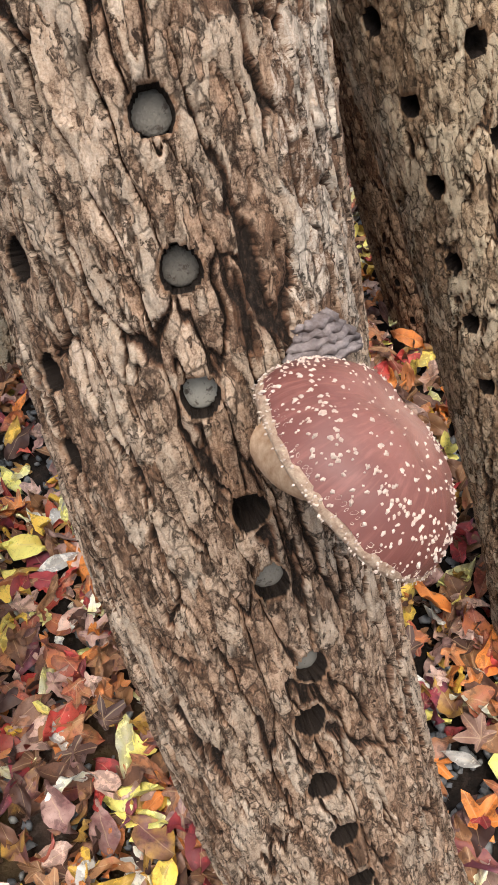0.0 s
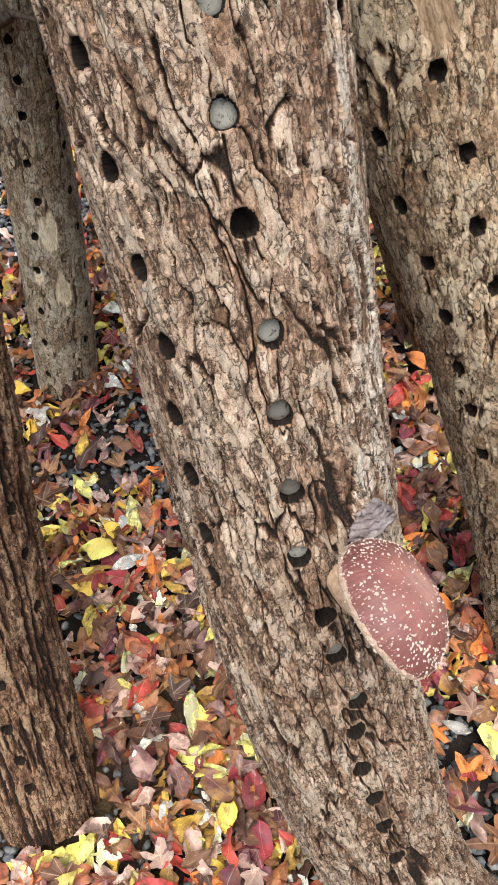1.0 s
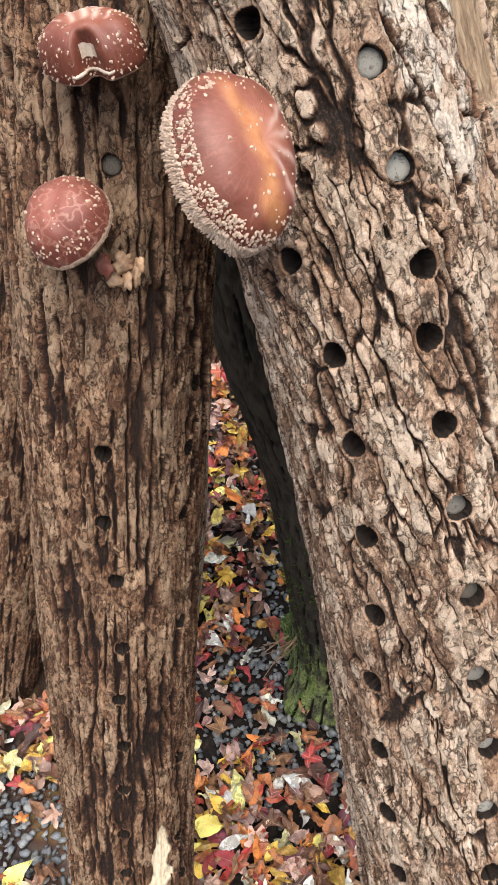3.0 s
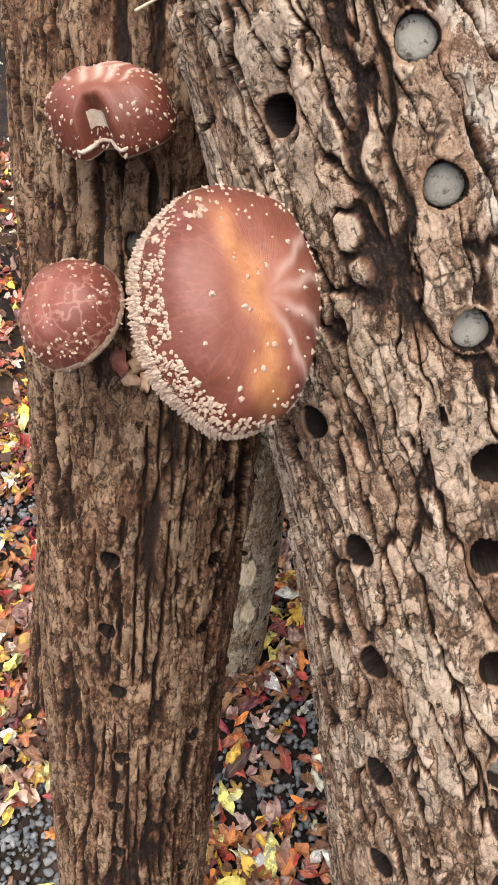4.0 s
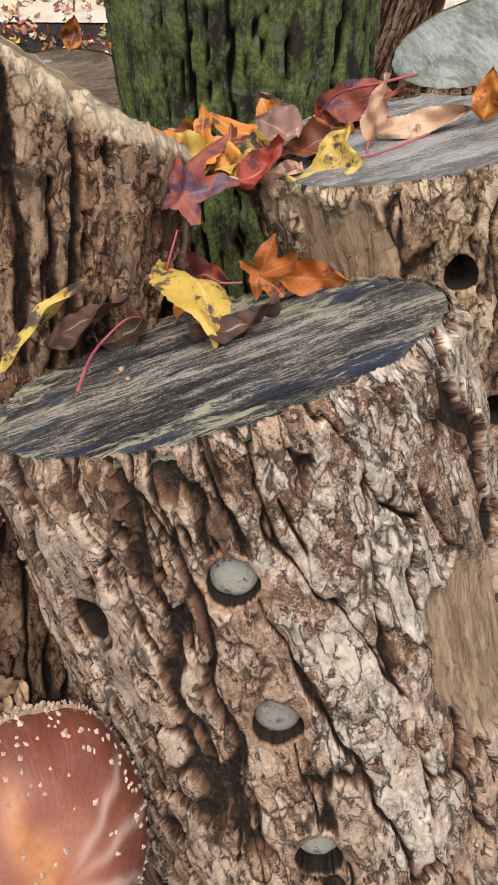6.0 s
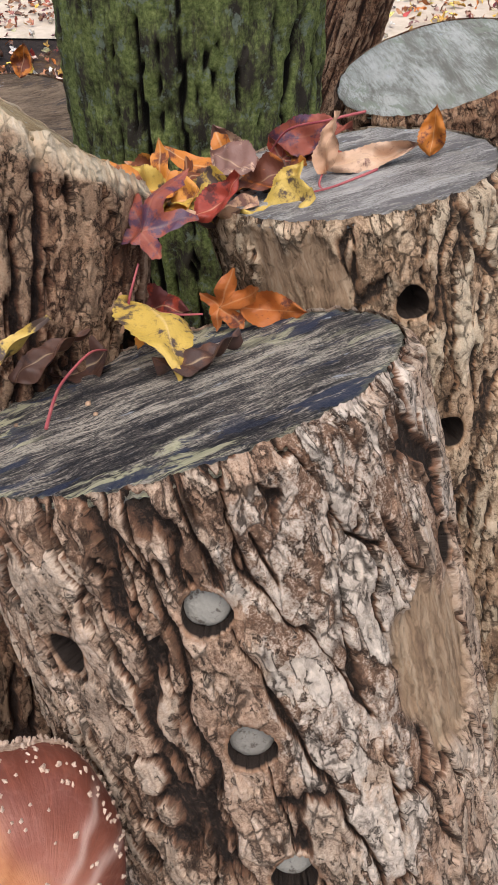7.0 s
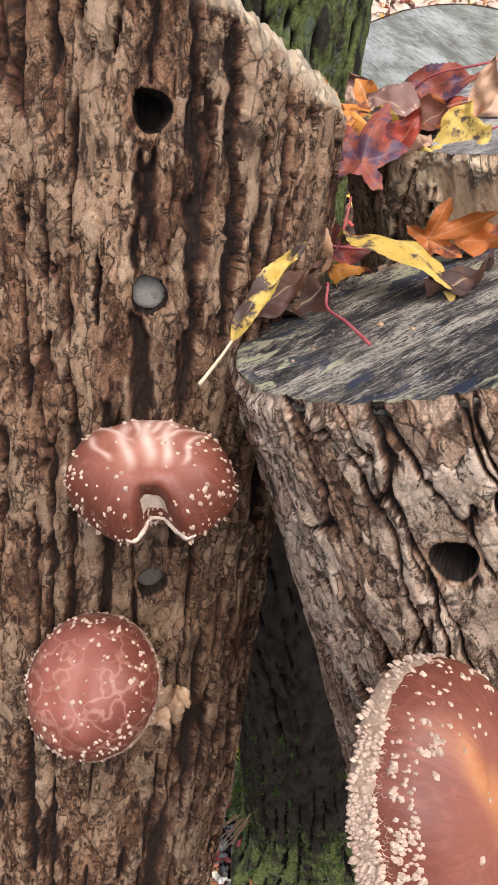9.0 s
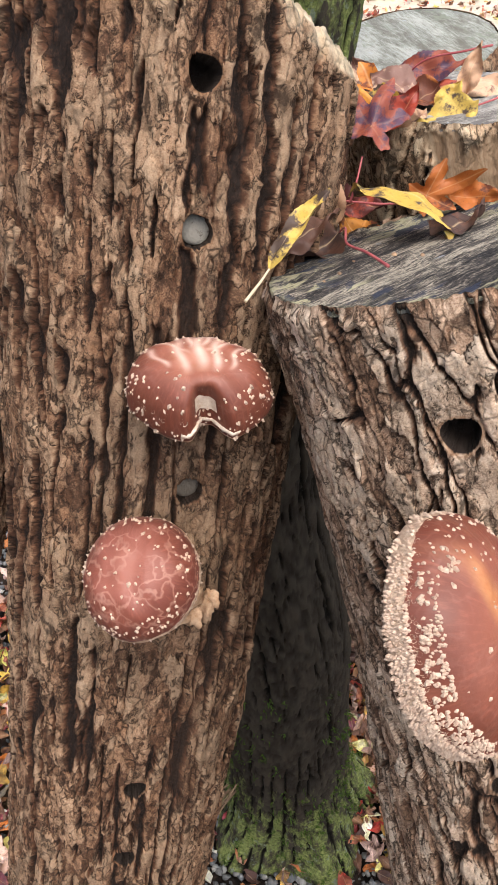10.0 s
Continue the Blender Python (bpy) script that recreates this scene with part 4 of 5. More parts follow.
    # less moss at mid height leaves dark bark there, as painted shade; foot and top mossy
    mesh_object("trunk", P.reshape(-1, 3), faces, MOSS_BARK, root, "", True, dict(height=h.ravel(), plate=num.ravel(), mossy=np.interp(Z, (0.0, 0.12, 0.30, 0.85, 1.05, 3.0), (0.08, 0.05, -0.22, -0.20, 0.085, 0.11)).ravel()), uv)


build_tree()


# ---- mushrooms ----
def basis_matrix(at, z_axis, x_hint):
    z = Vector(z_axis).normalized()
    x = Vector(x_hint)
    x = (x - z * x.dot(z)).normalized()
    y = z.cross(x)
    m = Matrix((x, y, z)).transposed().to_4x4()
    m.translation = Vector(at)
    return m


def build_mushroom(at, normal, up, a, b, h, foot, material, label, seed, flecks, rim_flecks, notch=None, worn=0.0, folds=(), stem_r=0.007, wavy=0.04, fleck_size=1.0, bias=None, fleck=FLECK, fold_k=0.85, streaks=(), dome=(2.4, 0.62), skirt=0.10, roll=0.0):
    """A shiitake: domed cap with a rolled scaly margin, gills, stem, pale flecks. a, b: half widths along and across `up`; foot: where the stem leaves the bark."""
    root = thing("mushroom", at, label, "mushroom", "shiitake mushrooms")
    m = basis_matrix((0, 0, 0), normal, up)
    rot = m.to_3x3()
    rng = random.Random(seed)
    nu = 120

    def radius(phi):
        k = 1 + wavy * math.sin(2 * phi + seed) + wavy * 0.6 * math.sin(3 * phi + 2 * seed) + wavy * 0.3 * math.sin(7 * phi + seed)
        return k * bite(phi)

    def bite(phi):
        """The torn notch takes a piece out of the rim."""
        if not notch:
            return 1.0
        d = (phi - notch[0] + math.pi) % (2 * math.pi) - math.pi
        return 1 - notch[1] * math.exp(-((d / notch[2]) ** 6))

    def top(phi, q):
        """Point of the cap's skin at the angle phi, q from 0 at the middle to 1 at the rim."""
        k = (radius(phi) / bite(phi)) ** smooth01(q) * bite(phi) ** smooth01(max(0.0, q - 0.55) / 0.45)
        y = h * (1 - q ** dome[0]) ** dome[1]
        y += h * 0.07 * noise.noise(Vector((3 * q * math.cos(phi), 3 * q * math.sin(phi), seed)))
        for f0, depth in folds:
            d = (phi - f0 + math.pi) % (2 * math.pi) - math.pi
            y += depth * h * math.exp(-((d * max(q, 0.15) / 0.10) ** 2)) * math.sin(math.pi * min(1, q * 1.05)) 
        return Vector((a * k * q * math.cos(phi), b * k * q * math.sin(phi), y))

    def smooth01(q):
        return q * q * (3 - 2 * q)

    rings = [0.001] + [k / 44 for k in range(1, 45)]
    V, rim, wornv, foldv, uv = [], [], [], [], []
    for q in rings:
        for i in range(nu):
            phi = 2 * math.pi * i / nu
            p = top(phi, min(q, 0.9995))
            V.append(rot @ p)
            rim.append(q)
            x, y = q * math.cos(phi), q * math.sin(phi)
            nz = noise.noise(Vector((x * 2.2, y * 2.2, seed)))
            wornv.append(worn * max(0.0, min(1.0, 1.25 - abs(y - 0.12 - 0.50 * x + 0.25 * nz) / 0.19)) * max(0.0, min(1.0, (0.92 - abs(x + 0.12)) * 2.5)))
            fo = 0.0
            for f0, depth in folds:
                d = (phi - f0 + math.pi) % (2 * math.pi) - math.pi + 0.10 * noise.noise(Vector((q * 6, f0, seed)))
                fo = max(fo, math.exp(-((d * max(q, 0.2) / 0.04) ** 2)) * smooth01(min(1, q * 2.2)) * (1 - smooth01(max(0.0, q - 0.8) / 0.2)) * fold_k)
            for x0, x1, y0, y1, w in streaks:
                u = (y - y0) / (y1 - y0)
                if 0 < u < 1:
                    fo = max(fo, math.exp(-(((x - x0 - (x1 - x0) * u - 0.03 * math.sin(9 * u)) / w) ** 2)) * min(1, 5 * u, 4 * (1 - u)) * (0.75 + 0.25 * nz))
            foldv.append(fo)
            uv.append((i / nu, q))
    for f, g in ((1.012, 0.25), (1.012, 0.55), (0.990, 0.82), (0.945, 1.0)) if roll else ():
        for i in range(nu):
            phi = 2 * math.pi * i / nu
            k = radius(phi) * f
            V.append(rot @ Vector((a * k * math.cos(phi), b * k * math.sin(phi), -roll * h * g)))
            rim.append(1.0), wornv.append(0.0), foldv.append(0.0), uv.append((i / nu, 1.0 + 0.3 * g))
        rings = rings + [1.0]
    n = len(rings)
    faces = [(k * nu + i, k * nu + (i + 1) % nu, (k + 1) * nu + (i + 1) % nu, (k + 1) * nu + i) for k in range(n - 1) for i in range(nu)]
    cap = mesh_object("cap", V, [f for f in faces], material, root, "", True, dict(rim=rim, worn=wornv, fold=foldv), uv)
    if notch:
        line = []
        for k in range(15):
            phi = notch[0] + 0.40 * (k / 7 - 1)
            line.append(rot @ (top(phi, 0.985) + Vector((0, 0, -h * (0.06 + 0.8 * roll)))))
        V = []
        for q in (0.91, 0.93, 0.955, 0.98, 0.995):
            for k in range(15):
                phi = notch[0] + 0.20 * (k / 7 - 1)
                p = top(phi, q)
                V.append(rot @ (p + Vector((math.cos(phi) * 0.0006, math.sin(phi) * 0.0006, 0.0002 + 0.0003 * noise.noise(p * 700)))))
        mesh_object("torn_flesh", V, [(r * 15 + k, r * 15 + k + 1, (r + 1) * 15 + k + 1, (r + 1) * 15 + k) for r in range(4) for k in range(14)], MARGIN_PALE, cap, "pale torn flesh in the notch")
        tube("torn_edge", line, 0.0011, 0.0010, MARGIN_PALE, cap, "pale torn rim", 8, 4, 0.7, seed)
    # rolled margin and gills
    V, F = [], []
    prof = [(0.990, 0.09), (1.006, 0.02), (1.004, -0.4 * skirt), (0.985, -0.8 * skirt), (0.955, -skirt), (0.90, -skirt)]
    if roll:
        prof = [(0.955, 0.02 - roll), (0.945, -0.03 - roll), (0.90, -0.03 - roll)]
        skirt = roll
    for q, y in prof:
        for i in range(nu):
            phi = 2 * math.pi * i / nu
            k = radius(phi)
            j = 1 + 0.012 * noise.noise(Vector((math.cos(phi) * 14, math.sin(phi) * 14, y * 9 + seed)))
            V.append(rot @ Vector((a * k * q * j * math.cos(phi), b * k * q * j * math.sin(phi), y * h)))
    F = [(k * nu + i, (k + 1) * nu + i, (k + 1) * nu + (i + 1) % nu, k * nu + (i + 1) % nu) for k in range(len(prof) - 1) for i in range(nu)]
    mesh_object("margin", V, F, MARGIN, cap, "pale scaly rolled edge")
    V, F = [], []
    prof = [(0.905, -skirt), (0.6, 0.15 - skirt), (0.25, 0.22 - skirt)]
    for q, y in prof:
        for i in range(nu):
            phi = 2 * math.pi * i / nu
            k = radius(phi)
            g = 0.03 * (i % 2) * (q < 0.9)
            V.append(rot @ Vector((a * k * q * math.cos(phi), b * k * q * math.sin(phi), (y - g) * h)))
    F = [(k * nu + i, (k + 1) * nu + i, (k + 1) * nu + (i + 1) % nu, k * nu + (i + 1) % nu) for k in range(len(prof) - 1) for i in range(nu)]
    mesh_object("gills", V, F, GILLS, root)
    # stem, bending from the bark to the cap
    p0 = Vector(foot) - Vector(at)
    p3 = rot @ Vector((0, 0, h * 0.25))
    p2 = rot @ Vector((0, 0, -h * 0.8))
    p1 = p0 * 0.75 + p2 * 0.25
    V, ns, nk = [], 20, 14
    for k in range(nk + 1):
        s = k / nk
        c = p0 * (1 - s) ** 3 + p1 * 3 * s * (1 - s) ** 2 + p2 * 3 * s * s * (1 - s) + p3 * s ** 3
        d = ((p1 - p0) * (1 - s) ** 2 + (p2 - p1) * 2 * s * (1 - s) + (p3 - p2) * s * s)
        q = d.to_track_quat("Z", "Y")
        for i in range(ns):
            phi = 2 * math.pi * i / ns
            r = stem_r * (1.15 - 0.25 * s) * (1 + 0.08 * noise.noise(Vector((math.cos(phi) * 2, math.sin(phi) * 2, s * 6 + seed))))
            V.append(c + q @ Vector((r * math.cos(phi), r * math.sin(phi), 0)))
    F = [(k * ns + i, k * ns + (i + 1) % ns, (k + 1) * ns + (i + 1) % ns, (k + 1) * ns + i) for k in range(nk) for i in range(ns)]
    mesh_object("stem", V, F, STEM, root, "tan fibrous stem")
    # pale flecks of torn skin, thicker towards the rim
    V, F = [], []
    for k in range(flecks + rim_flecks + int(rim_flecks * (1.1 if roll else max(0.5, 6 * skirt)))):
        if k < flecks:
            q = math.sqrt(rng.uniform(0.02, 0.92))
            size = rng.choice((0.0005, 0.0006, 0.0008, 0.0011)) * fleck_size
        else:
            q = 1 - 0.22 * rng.random() ** 1.8
            size = rng.uniform(0.0005, 0.0012) * fleck_size
        phi = rng.uniform(0, 2 * math.pi)
        if bias is not None and k >= flecks:
            while rng.random() > 0.12 + 0.88 * max(0.0, math.cos(phi - bias)):
                phi = rng.uniform(0, 2 * math.pi)
            if math.cos(phi - bias) > 0.3:
                q = 1 - 0.12 * rng.random() ** 1.5
        if k >= flecks + rim_flecks:
            q = 0.998
        p = top(phi, q)
        px, py = top(phi + 0.02, q), top(phi, q - 0.01)
        nz = (px - p).cross(p - py)
        nz = nz.normalized() if nz.length > 0 else Vector((0, 0, 1))
        if nz.z < -0.3:
            nz = -nz
        out = (p - py).normalized()
        side = nz.cross(out)
        turn = rng.uniform(-0.7, 0.7)
        ax = out * math.cos(turn) + side * math.sin(turn)
        ay = nz.cross(ax)
        if k >= flecks + rim_flecks:
            e = radius(phi) * 1.003
            p = Vector((a * e * math.cos(phi), b * e * math.sin(phi), h * rng.uniform(-0.9 * skirt, 0.12)))
            nz = Vector((math.cos(phi) / a, math.sin(phi) / b, 0)).normalized()
            ax = Vector((0, 0, -1)) + nz * 0.4
            ax.normalize()
            ay = nz.cross(ax)
            size *= 0.65 if skirt < 0.2 else 0.95
        L, W, H = size * rng.uniform(0.85, 1.35), size * rng.uniform(0.6, 1.0), size * rng.uniform(0.6, 1.1)
        o = len(V)
        pts = [(-L, 0, -0.3 * H), (-0.2 * L, W, 0), (L, 0.3 * W, 0.1 * H), (0.9 * L, -0.4 * W, 0), (-0.1 * L, -W, 0), (0.35 * L, 0.1 * W, H), (-0.3 * L, 0, 0.6 * H)]
        V += [rot @ (p + ax * x + ay * y + nz * z) for x, y, z in pts]
        F += [tuple(o + i for i in f) for f in ((0, 4, 6), (4, 3, 5), (4, 5, 6), (3, 2, 5), (2, 1, 5), (1, 6, 5), (1, 0, 6))]
    tagged(mesh_object("scaly_skin", V, F, fleck, cap, "pale raised flecks of torn skin", False), kind="stuff")
    return root, m


build_mushroom((0.4773, 1.167, 1.1503), (0.66, -0.34, 0.62), (0.25, 0.40, 0.88), 0.0430, 0.0315, 0.0217, LOG_A.point(-122, 1.115, -0.006)[0], CAP_BIG,
               "large red-brown shiitake with worn orange middle and pale scaly rim", 5, 60, 620, worn=0.9, folds=((-1.25, 0.05), (-1.75, 0.06), (-2.3, 0.05), (-0.8, 0.04)), stem_r=0.007, fleck_size=1.05, fold_k=0.55, bias=2.2, dome=(3.2, 0.57), skirt=0.34)
build_mushroom((0.7217, 0.8768, 0.5877), (0.709, 0.218, 0.656), (-0.2, 0.72, 0.5), 0.0400, 0.0396, 0.0250, LOG_A.point(-62, 0.538, -0.004)[0], CAP_PLUM,
               "plum-brown shiitake cap dotted with pale flecks", 9, 300, 520, stem_r=0.009, fleck_size=0.88, fleck=FLECK_PALE, dome=(3.0, 0.58))
build_mushroom((0.386, 1.270, 1.1635), (-0.12, -0.08, 1.0), (1, 0, 0), 0.0303, 0.0225, 0.0190, LOG_L.point(-88, 1.128, -0.006)[0], CAP_BIG,
               "red-brown shiitake with a torn notch and pale cracks", 3, 42, 150, notch=(-1.40, 0.46, 0.24), folds=((1.25, 0.03), (1.75, 0.03), (2.35, 0.03), (0.75, 0.02)), fleck_size=1.05, streaks=((-0.10, -0.32, -0.45, 0.75, 0.06), (0.10, -0.02, -0.40, 0.95, 0.075), (0.26, 0.30, -0.40, 0.90, 0.055), (-0.35, -0.70, -0.25, 0.45, 0.035), (0.45, 0.62, -0.3, 0.5, 0.03)), dome=(3.0, 0.52), roll=0.46)
build_mushroom((0.3648, 1.2355, 1.0755), (-0.25, -0.42, 0.80), (1, 0, 0), 0.0272, 0.0292, 0.0250, LOG_L.point(-95, 1.045, -0.006)[0], CAP_RED,
               "round red-brown shiitake with a net of pale cracks", 7, 60, 170, wavy=0.015, fleck_size=1.1, dome=(2.9, 0.56))


# ---- ground ----
def build_ground():
    n = 140
    k = np.linspace(-1, 1, n)
    ax = np.sign(k) * (np.abs(k) ** 4.0) * 60
    X, Y = np.meshgrid(ax + 0.5, ax + 1.6)
    near = np.exp(-((X - 0.5) ** 2 + (Y - 1.6) ** 2) / 6)
    Zg = np.array([noise.noise(Vector((x * 2.3, y * 2.3, 5))) for x, y in zip(X.ravel(), Y.ravel())]).reshape(n, n) * 0.010 * near - 0.010
    P = np.stack([X, Y, Zg], -1).reshape(-1, 3)
    i = np.arange(n * n).reshape(n, n)
    F = np.stack([i[:-1, :-1], i[:-1, 1:], i[1:, 1:], i[1:, :-1]], -1).reshape(-1, 4)
    ob = mesh_object("ground", P, F, GROUND)
    tagged(ob, "dark woodland soil under leaf litter and gravel", "ground", "", "structure")
    bm = bmesh.new()
    v = [bm.verts.new((x, y + 0.25 * math.sin(0.5 * x) * (y < 6), 0.0)) for x, y in [(k, 5.2) for k in range(-14, 15, 2)] + [(k, 11) for k in range(14, -15, -2)]]
    bm.faces.new(v)
    me = bpy.data.meshes.new("path")
    bm.to_mesh(me)
    bm.free()
    me.materials.append(PATH_PALE)
    tagged(new("path", me), "pale trodden sandy path behind the trees", "path", "", "structure")


build_ground()


# ---- leaf litter and gravel ----
def maple_grid(length, width, curl, fold, ns, rng, crumple):
    """A maple leaf: five pointed lobes, toothed, spread round the end of the stalk at -x."""
    rings, spokes = max(2, ns // 4), 30 if ns < 20 else 90
    lobes = [(0.0, 1.0, 0.50), (0.95, 0.84, 0.50), (-0.95, 0.82, 0.50), (1.95, 0.56, 0.55), (-1.95, 0.54, 0.55)]
    lobes = [(c + rng.uniform(-0.1, 0.1), r * rng.uniform(0.9, 1.08), w) for c, r, w in lobes]
    p1, p2, p3 = (rng.uniform(0, 6) for _ in range(3))
    droop = [rng.uniform(-0.9, 0.15) for _ in lobes]
    reach = 0.74 * length
    V, A = [], []
    for i in range(rings + 1):
        q = max(i / rings, 0.03)
        for j in range(spokes):
            f = -math.pi + 2 * math.pi * j / spokes
            best, at, k = 0.20, 0.5, 0
            for m, (c, r, w) in enumerate(lobes):
                d = (f - c + math.pi) % (2 * math.pi) - math.pi
                v = r * (1 / (1 + (d / w) ** 2 * 1.5)) * (1 + 0.06 * math.cos(d * 26))
                if v > best:
                    best, at, k = v, d, m
            r = q * best
            x, y = r * math.cos(f) * reach - 0.24 * length, r * math.sin(f) * width * 1.25
            z = curl * length * 2.2 * (r * r - 0.2) + fold * abs(at) * r * width + droop[k] * crumple * 0.22 * length * r * r
            z += crumple * length * (0.05 * math.sin(p1 + 70 * x / length * 0.12) + 0.04 * math.sin(p2 + 9 * y / width) + 0.025 * math.sin(p3 + 14 * x / length + 5 * y / width))
            V.append((x, y, z))
            A.append(at * r * 2.2)
    F = [(i * spokes + j, i * spokes + (j + 1) % spokes, (i + 1) * spokes + (j + 1) % spokes, (i + 1) * spokes + j) for i in range(rings) for j in range(spokes)]
    return np.array(V), F, np.array(A)


def leaf_grid(kind, length, width, curl, fold, ns, nw, seed, crumple=1.0):
    """A leaf blade along +x from its stalk: points, faces, and how far across each point lies (-1 to 1)."""
    rng = random.Random(seed)
    V, A = [], []
    if kind == "lobed":
        return maple_grid(length, width, curl, fold, ns, rng, crumple)
    p1, p2 = rng.uniform(0, 6), rng.uniform(0, 6)
    for i in range(ns + 1):
        s = i / ns
        w = width * (math.sin(math.pi * min(1, s * 1.02)) ** 0.75) * (1.15 - 0.55 * s)
        w *= 1 + 0.07 * (i % 2)
        w = max(w, width * 0.02)
        for j in range(nw + 1):
            a = 2 * j / nw - 1
            x, y = (s - 0.5) * length, a * w
            z = curl * length * (4 * (s - 0.5) ** 2 - 0.3) + fold * abs(a) * w + crumple * length * (0.07 * math.sin(p1 + 5 * s + 1.5 * a) + 0.05 * math.sin(p2 + 9 * s - 3 * a) + 0.03 * math.sin(p1 + 17 * s + 4 * a))
            V.append((x, y, z))
            A.append(a)
    n = nw + 1
    F = [(i * n + j, (i + 1) * n + j, (i + 1) * n + j + 1, i * n + j + 1) for i in range(ns) for j in range(nw)]
    return np.array(V), F, np.array(A)


LEAF_SHAPES = []
for k in range(14):
    lobed = k % 7 in (3, 6)
    r = random.Random(900 + k)
    LEAF_SHAPES.append(("lobed" if lobed else "ovate", r.uniform(0.036, 0.060), r.uniform(0.018, 0.026) if lobed else r.uniform(0.0075, 0.0140),
                        r.uniform(-0.22, 0.32), r.uniform(-0.3, 0.9), 900 + k))


def turn_matrix(rng, steep):
    return (Euler((rng.gauss(0, steep), rng.gauss(0, steep), rng.uniform(0, 2 * math.pi))).to_matrix())


LOG_FEET = [(0.843, 0.781, 0.07), (0.357, 0.882, 0.07), (0.982, 1.124, 0.08), (0.23, 1.583, 0.06), (-0.03, 1.44, 0.065), (0.905, 1.665, 0.075), (0.59, 1.54, 0.11)]


def gravel_share(x, y):
    """How bare of leaves the ground is, 0 to 1."""
    return float(smoothstep(0.0, 0.26, noise.noise(Vector((x * 3.1 + 7, y * 3.1, 2))) + 0.25 * noise.noise(Vector((x * 9, y * 9, 4)))))


def litter_spots(rng, count, x0, x1, y0, y1):
    out = []
    while len(out) < count:
        x, y = rng.uniform(x0, x1), rng.uniform(y0, y1)
        if any((x - a) ** 2 + (y - b) ** 2 < c * c for a, b, c in LOG_FEET):
            continue
        if rng.random() < 0.74 * gravel_share(x, y):
            continue
        out.append((x, y))
    return out


def build_litter():
    rng = random.Random(77)
    variants = [leaf_grid(*s[:5], 10, 4, s[5], 1.25) for s in LEAF_SHAPES]
    coarse = [leaf_grid(*s[:5], 5, 2, s[5], 1.3) for s in LEAF_SHAPES]
    # single leaves on top, round the feet of the nearest logs
    root = thing("leaf_litter", (0.55, 1.0, 0.0), "fallen red, yellow and brown leaves on gravel", "leaves", "", "stuff")
    meshes = []
    for k, (V, F, A) in enumerate(variants):
        ob = mesh_object("leaf", V, F, LITTER, root, "", True, dict(across=A), V[:, :2] * 20)
        meshes.append(ob.data)
        bpy.data.objects.remove(ob)
    for k, (x, y) in enumerate(litter_spots(rng, 290, 0.36, 1.02, 0.74, 1.45)):
        ob = new("leaf", meshes[rng.randrange(len(meshes))])
        ob.parent = root
        m = turn_matrix(rng, 0.45).to_4x4()
        m.translation = (x - 0.55, y - 1.0, 0.016 + rng.random() * 0.016)
        s = rng.uniform(0.75, 1.25)
        ob.matrix_basis = m @ Matrix.Diagonal((s, s, s, 1))
    # the rest
    V, F, A, U, o = [], [], [], [], 0
    jobs = [(variants, 9500, (-0.55, 1.55, 0.62, 2.5)), (coarse, 6500, (-1.4, 2.2, 2.3, 4.2)), (coarse, 4500, (-3.0, 3.5, 4.0, 7.0)), (coarse, 700, (-1.6, -0.5, 0.4, 2.4)), (coarse, 700, (1.5, 2.6, 0.4, 2.4))]
    for shapes, count, box in jobs:
        for x, y in litter_spots(rng, count, *box):
            v, f, a = shapes[rng.randrange(len(shapes))]
            s = rng.uniform(0.65, 1.25) * (0.98 if shapes is variants else 1.05)
            r = np.array(turn_matrix(rng, 0.55))
            V.append(v @ r.T * s + np.array((x, y, 0.002 + 0.024 * rng.random())))
            F += [tuple(o + q for q in face) for face in f]
            A.append(a)
            U.append(v[:, :2] * 20)
            o += len(v)
    ob = mesh_object("fallen_leaves", np.concatenate(V), np.array(F), LITTER_STUFF, None, "", True, dict(across=np.concatenate(A)), np.concatenate(U))
    tagged(ob, "carpet of fallen red, yellow and brown autumn leaves", "leaves", "", "stuff")


def build_gravel():
    rng = np.random.RandomState(5)
    bm = bmesh.new()
    bmesh.ops.create_icosphere(bm, subdivisions=1, radius=1.0)
    bm.verts.ensure_lookup_table()
    bv = np.array([v.co[:] for v in bm.verts])
    bf = np.array([[v.index for v in f.verts] for f in bm.faces])
    bm.free()
    spots = []
    while len(spots) < 19000:
        x, y = rng.uniform(-0.5, 1.5), 0.62 + 2.3 * rng.rand() ** 1.3
        if any((x - a) ** 2 + (y - b) ** 2 < (c - 0.012) ** 2 for a, b, c in LOG_FEET):
            continue
        if rng.rand() < 0.25 + 0.75 * gravel_share(x, y):
            spots.append((x, y))
    n = len(spots)
    size = rng.uniform(0.0028, 0.0078, n)[:, None, None]
    shape = rng.uniform(0.6, 1.25, (n, 1, 3)) * np.array((1, 1, 0.75))
    v = bv[None] * (1 + rng.uniform(-0.48, 0.48, (n, len(bv), 1))) * shape * size
    a = rng.uniform(0, 2 * math.pi, n)
    c, s = np.cos(a)[:, None], np.sin(a)[:, None]
    v = np.stack([v[..., 0] * c - v[..., 1] * s, v[..., 0] * s + v[..., 1] * c, v[..., 2]], -1)
    v[..., :2] += np.array(spots)[:, None, :]
    v[..., 2] += -0.004 + size[..., 0] * 0.3 + rng.rand(n, 1) * 0.004
    f = (bf[None] + (np.arange(n) * len(bv))[:, None, None]).reshape(-1, 3)
    ob = mesh_object("gravel", v.reshape(-1, 3), f, GRAVEL, None, "", False)
    tagged(ob, "blue-grey crushed stone gravel between the leaves", "gravel", "", "stuff")


build_gravel()
build_litter()


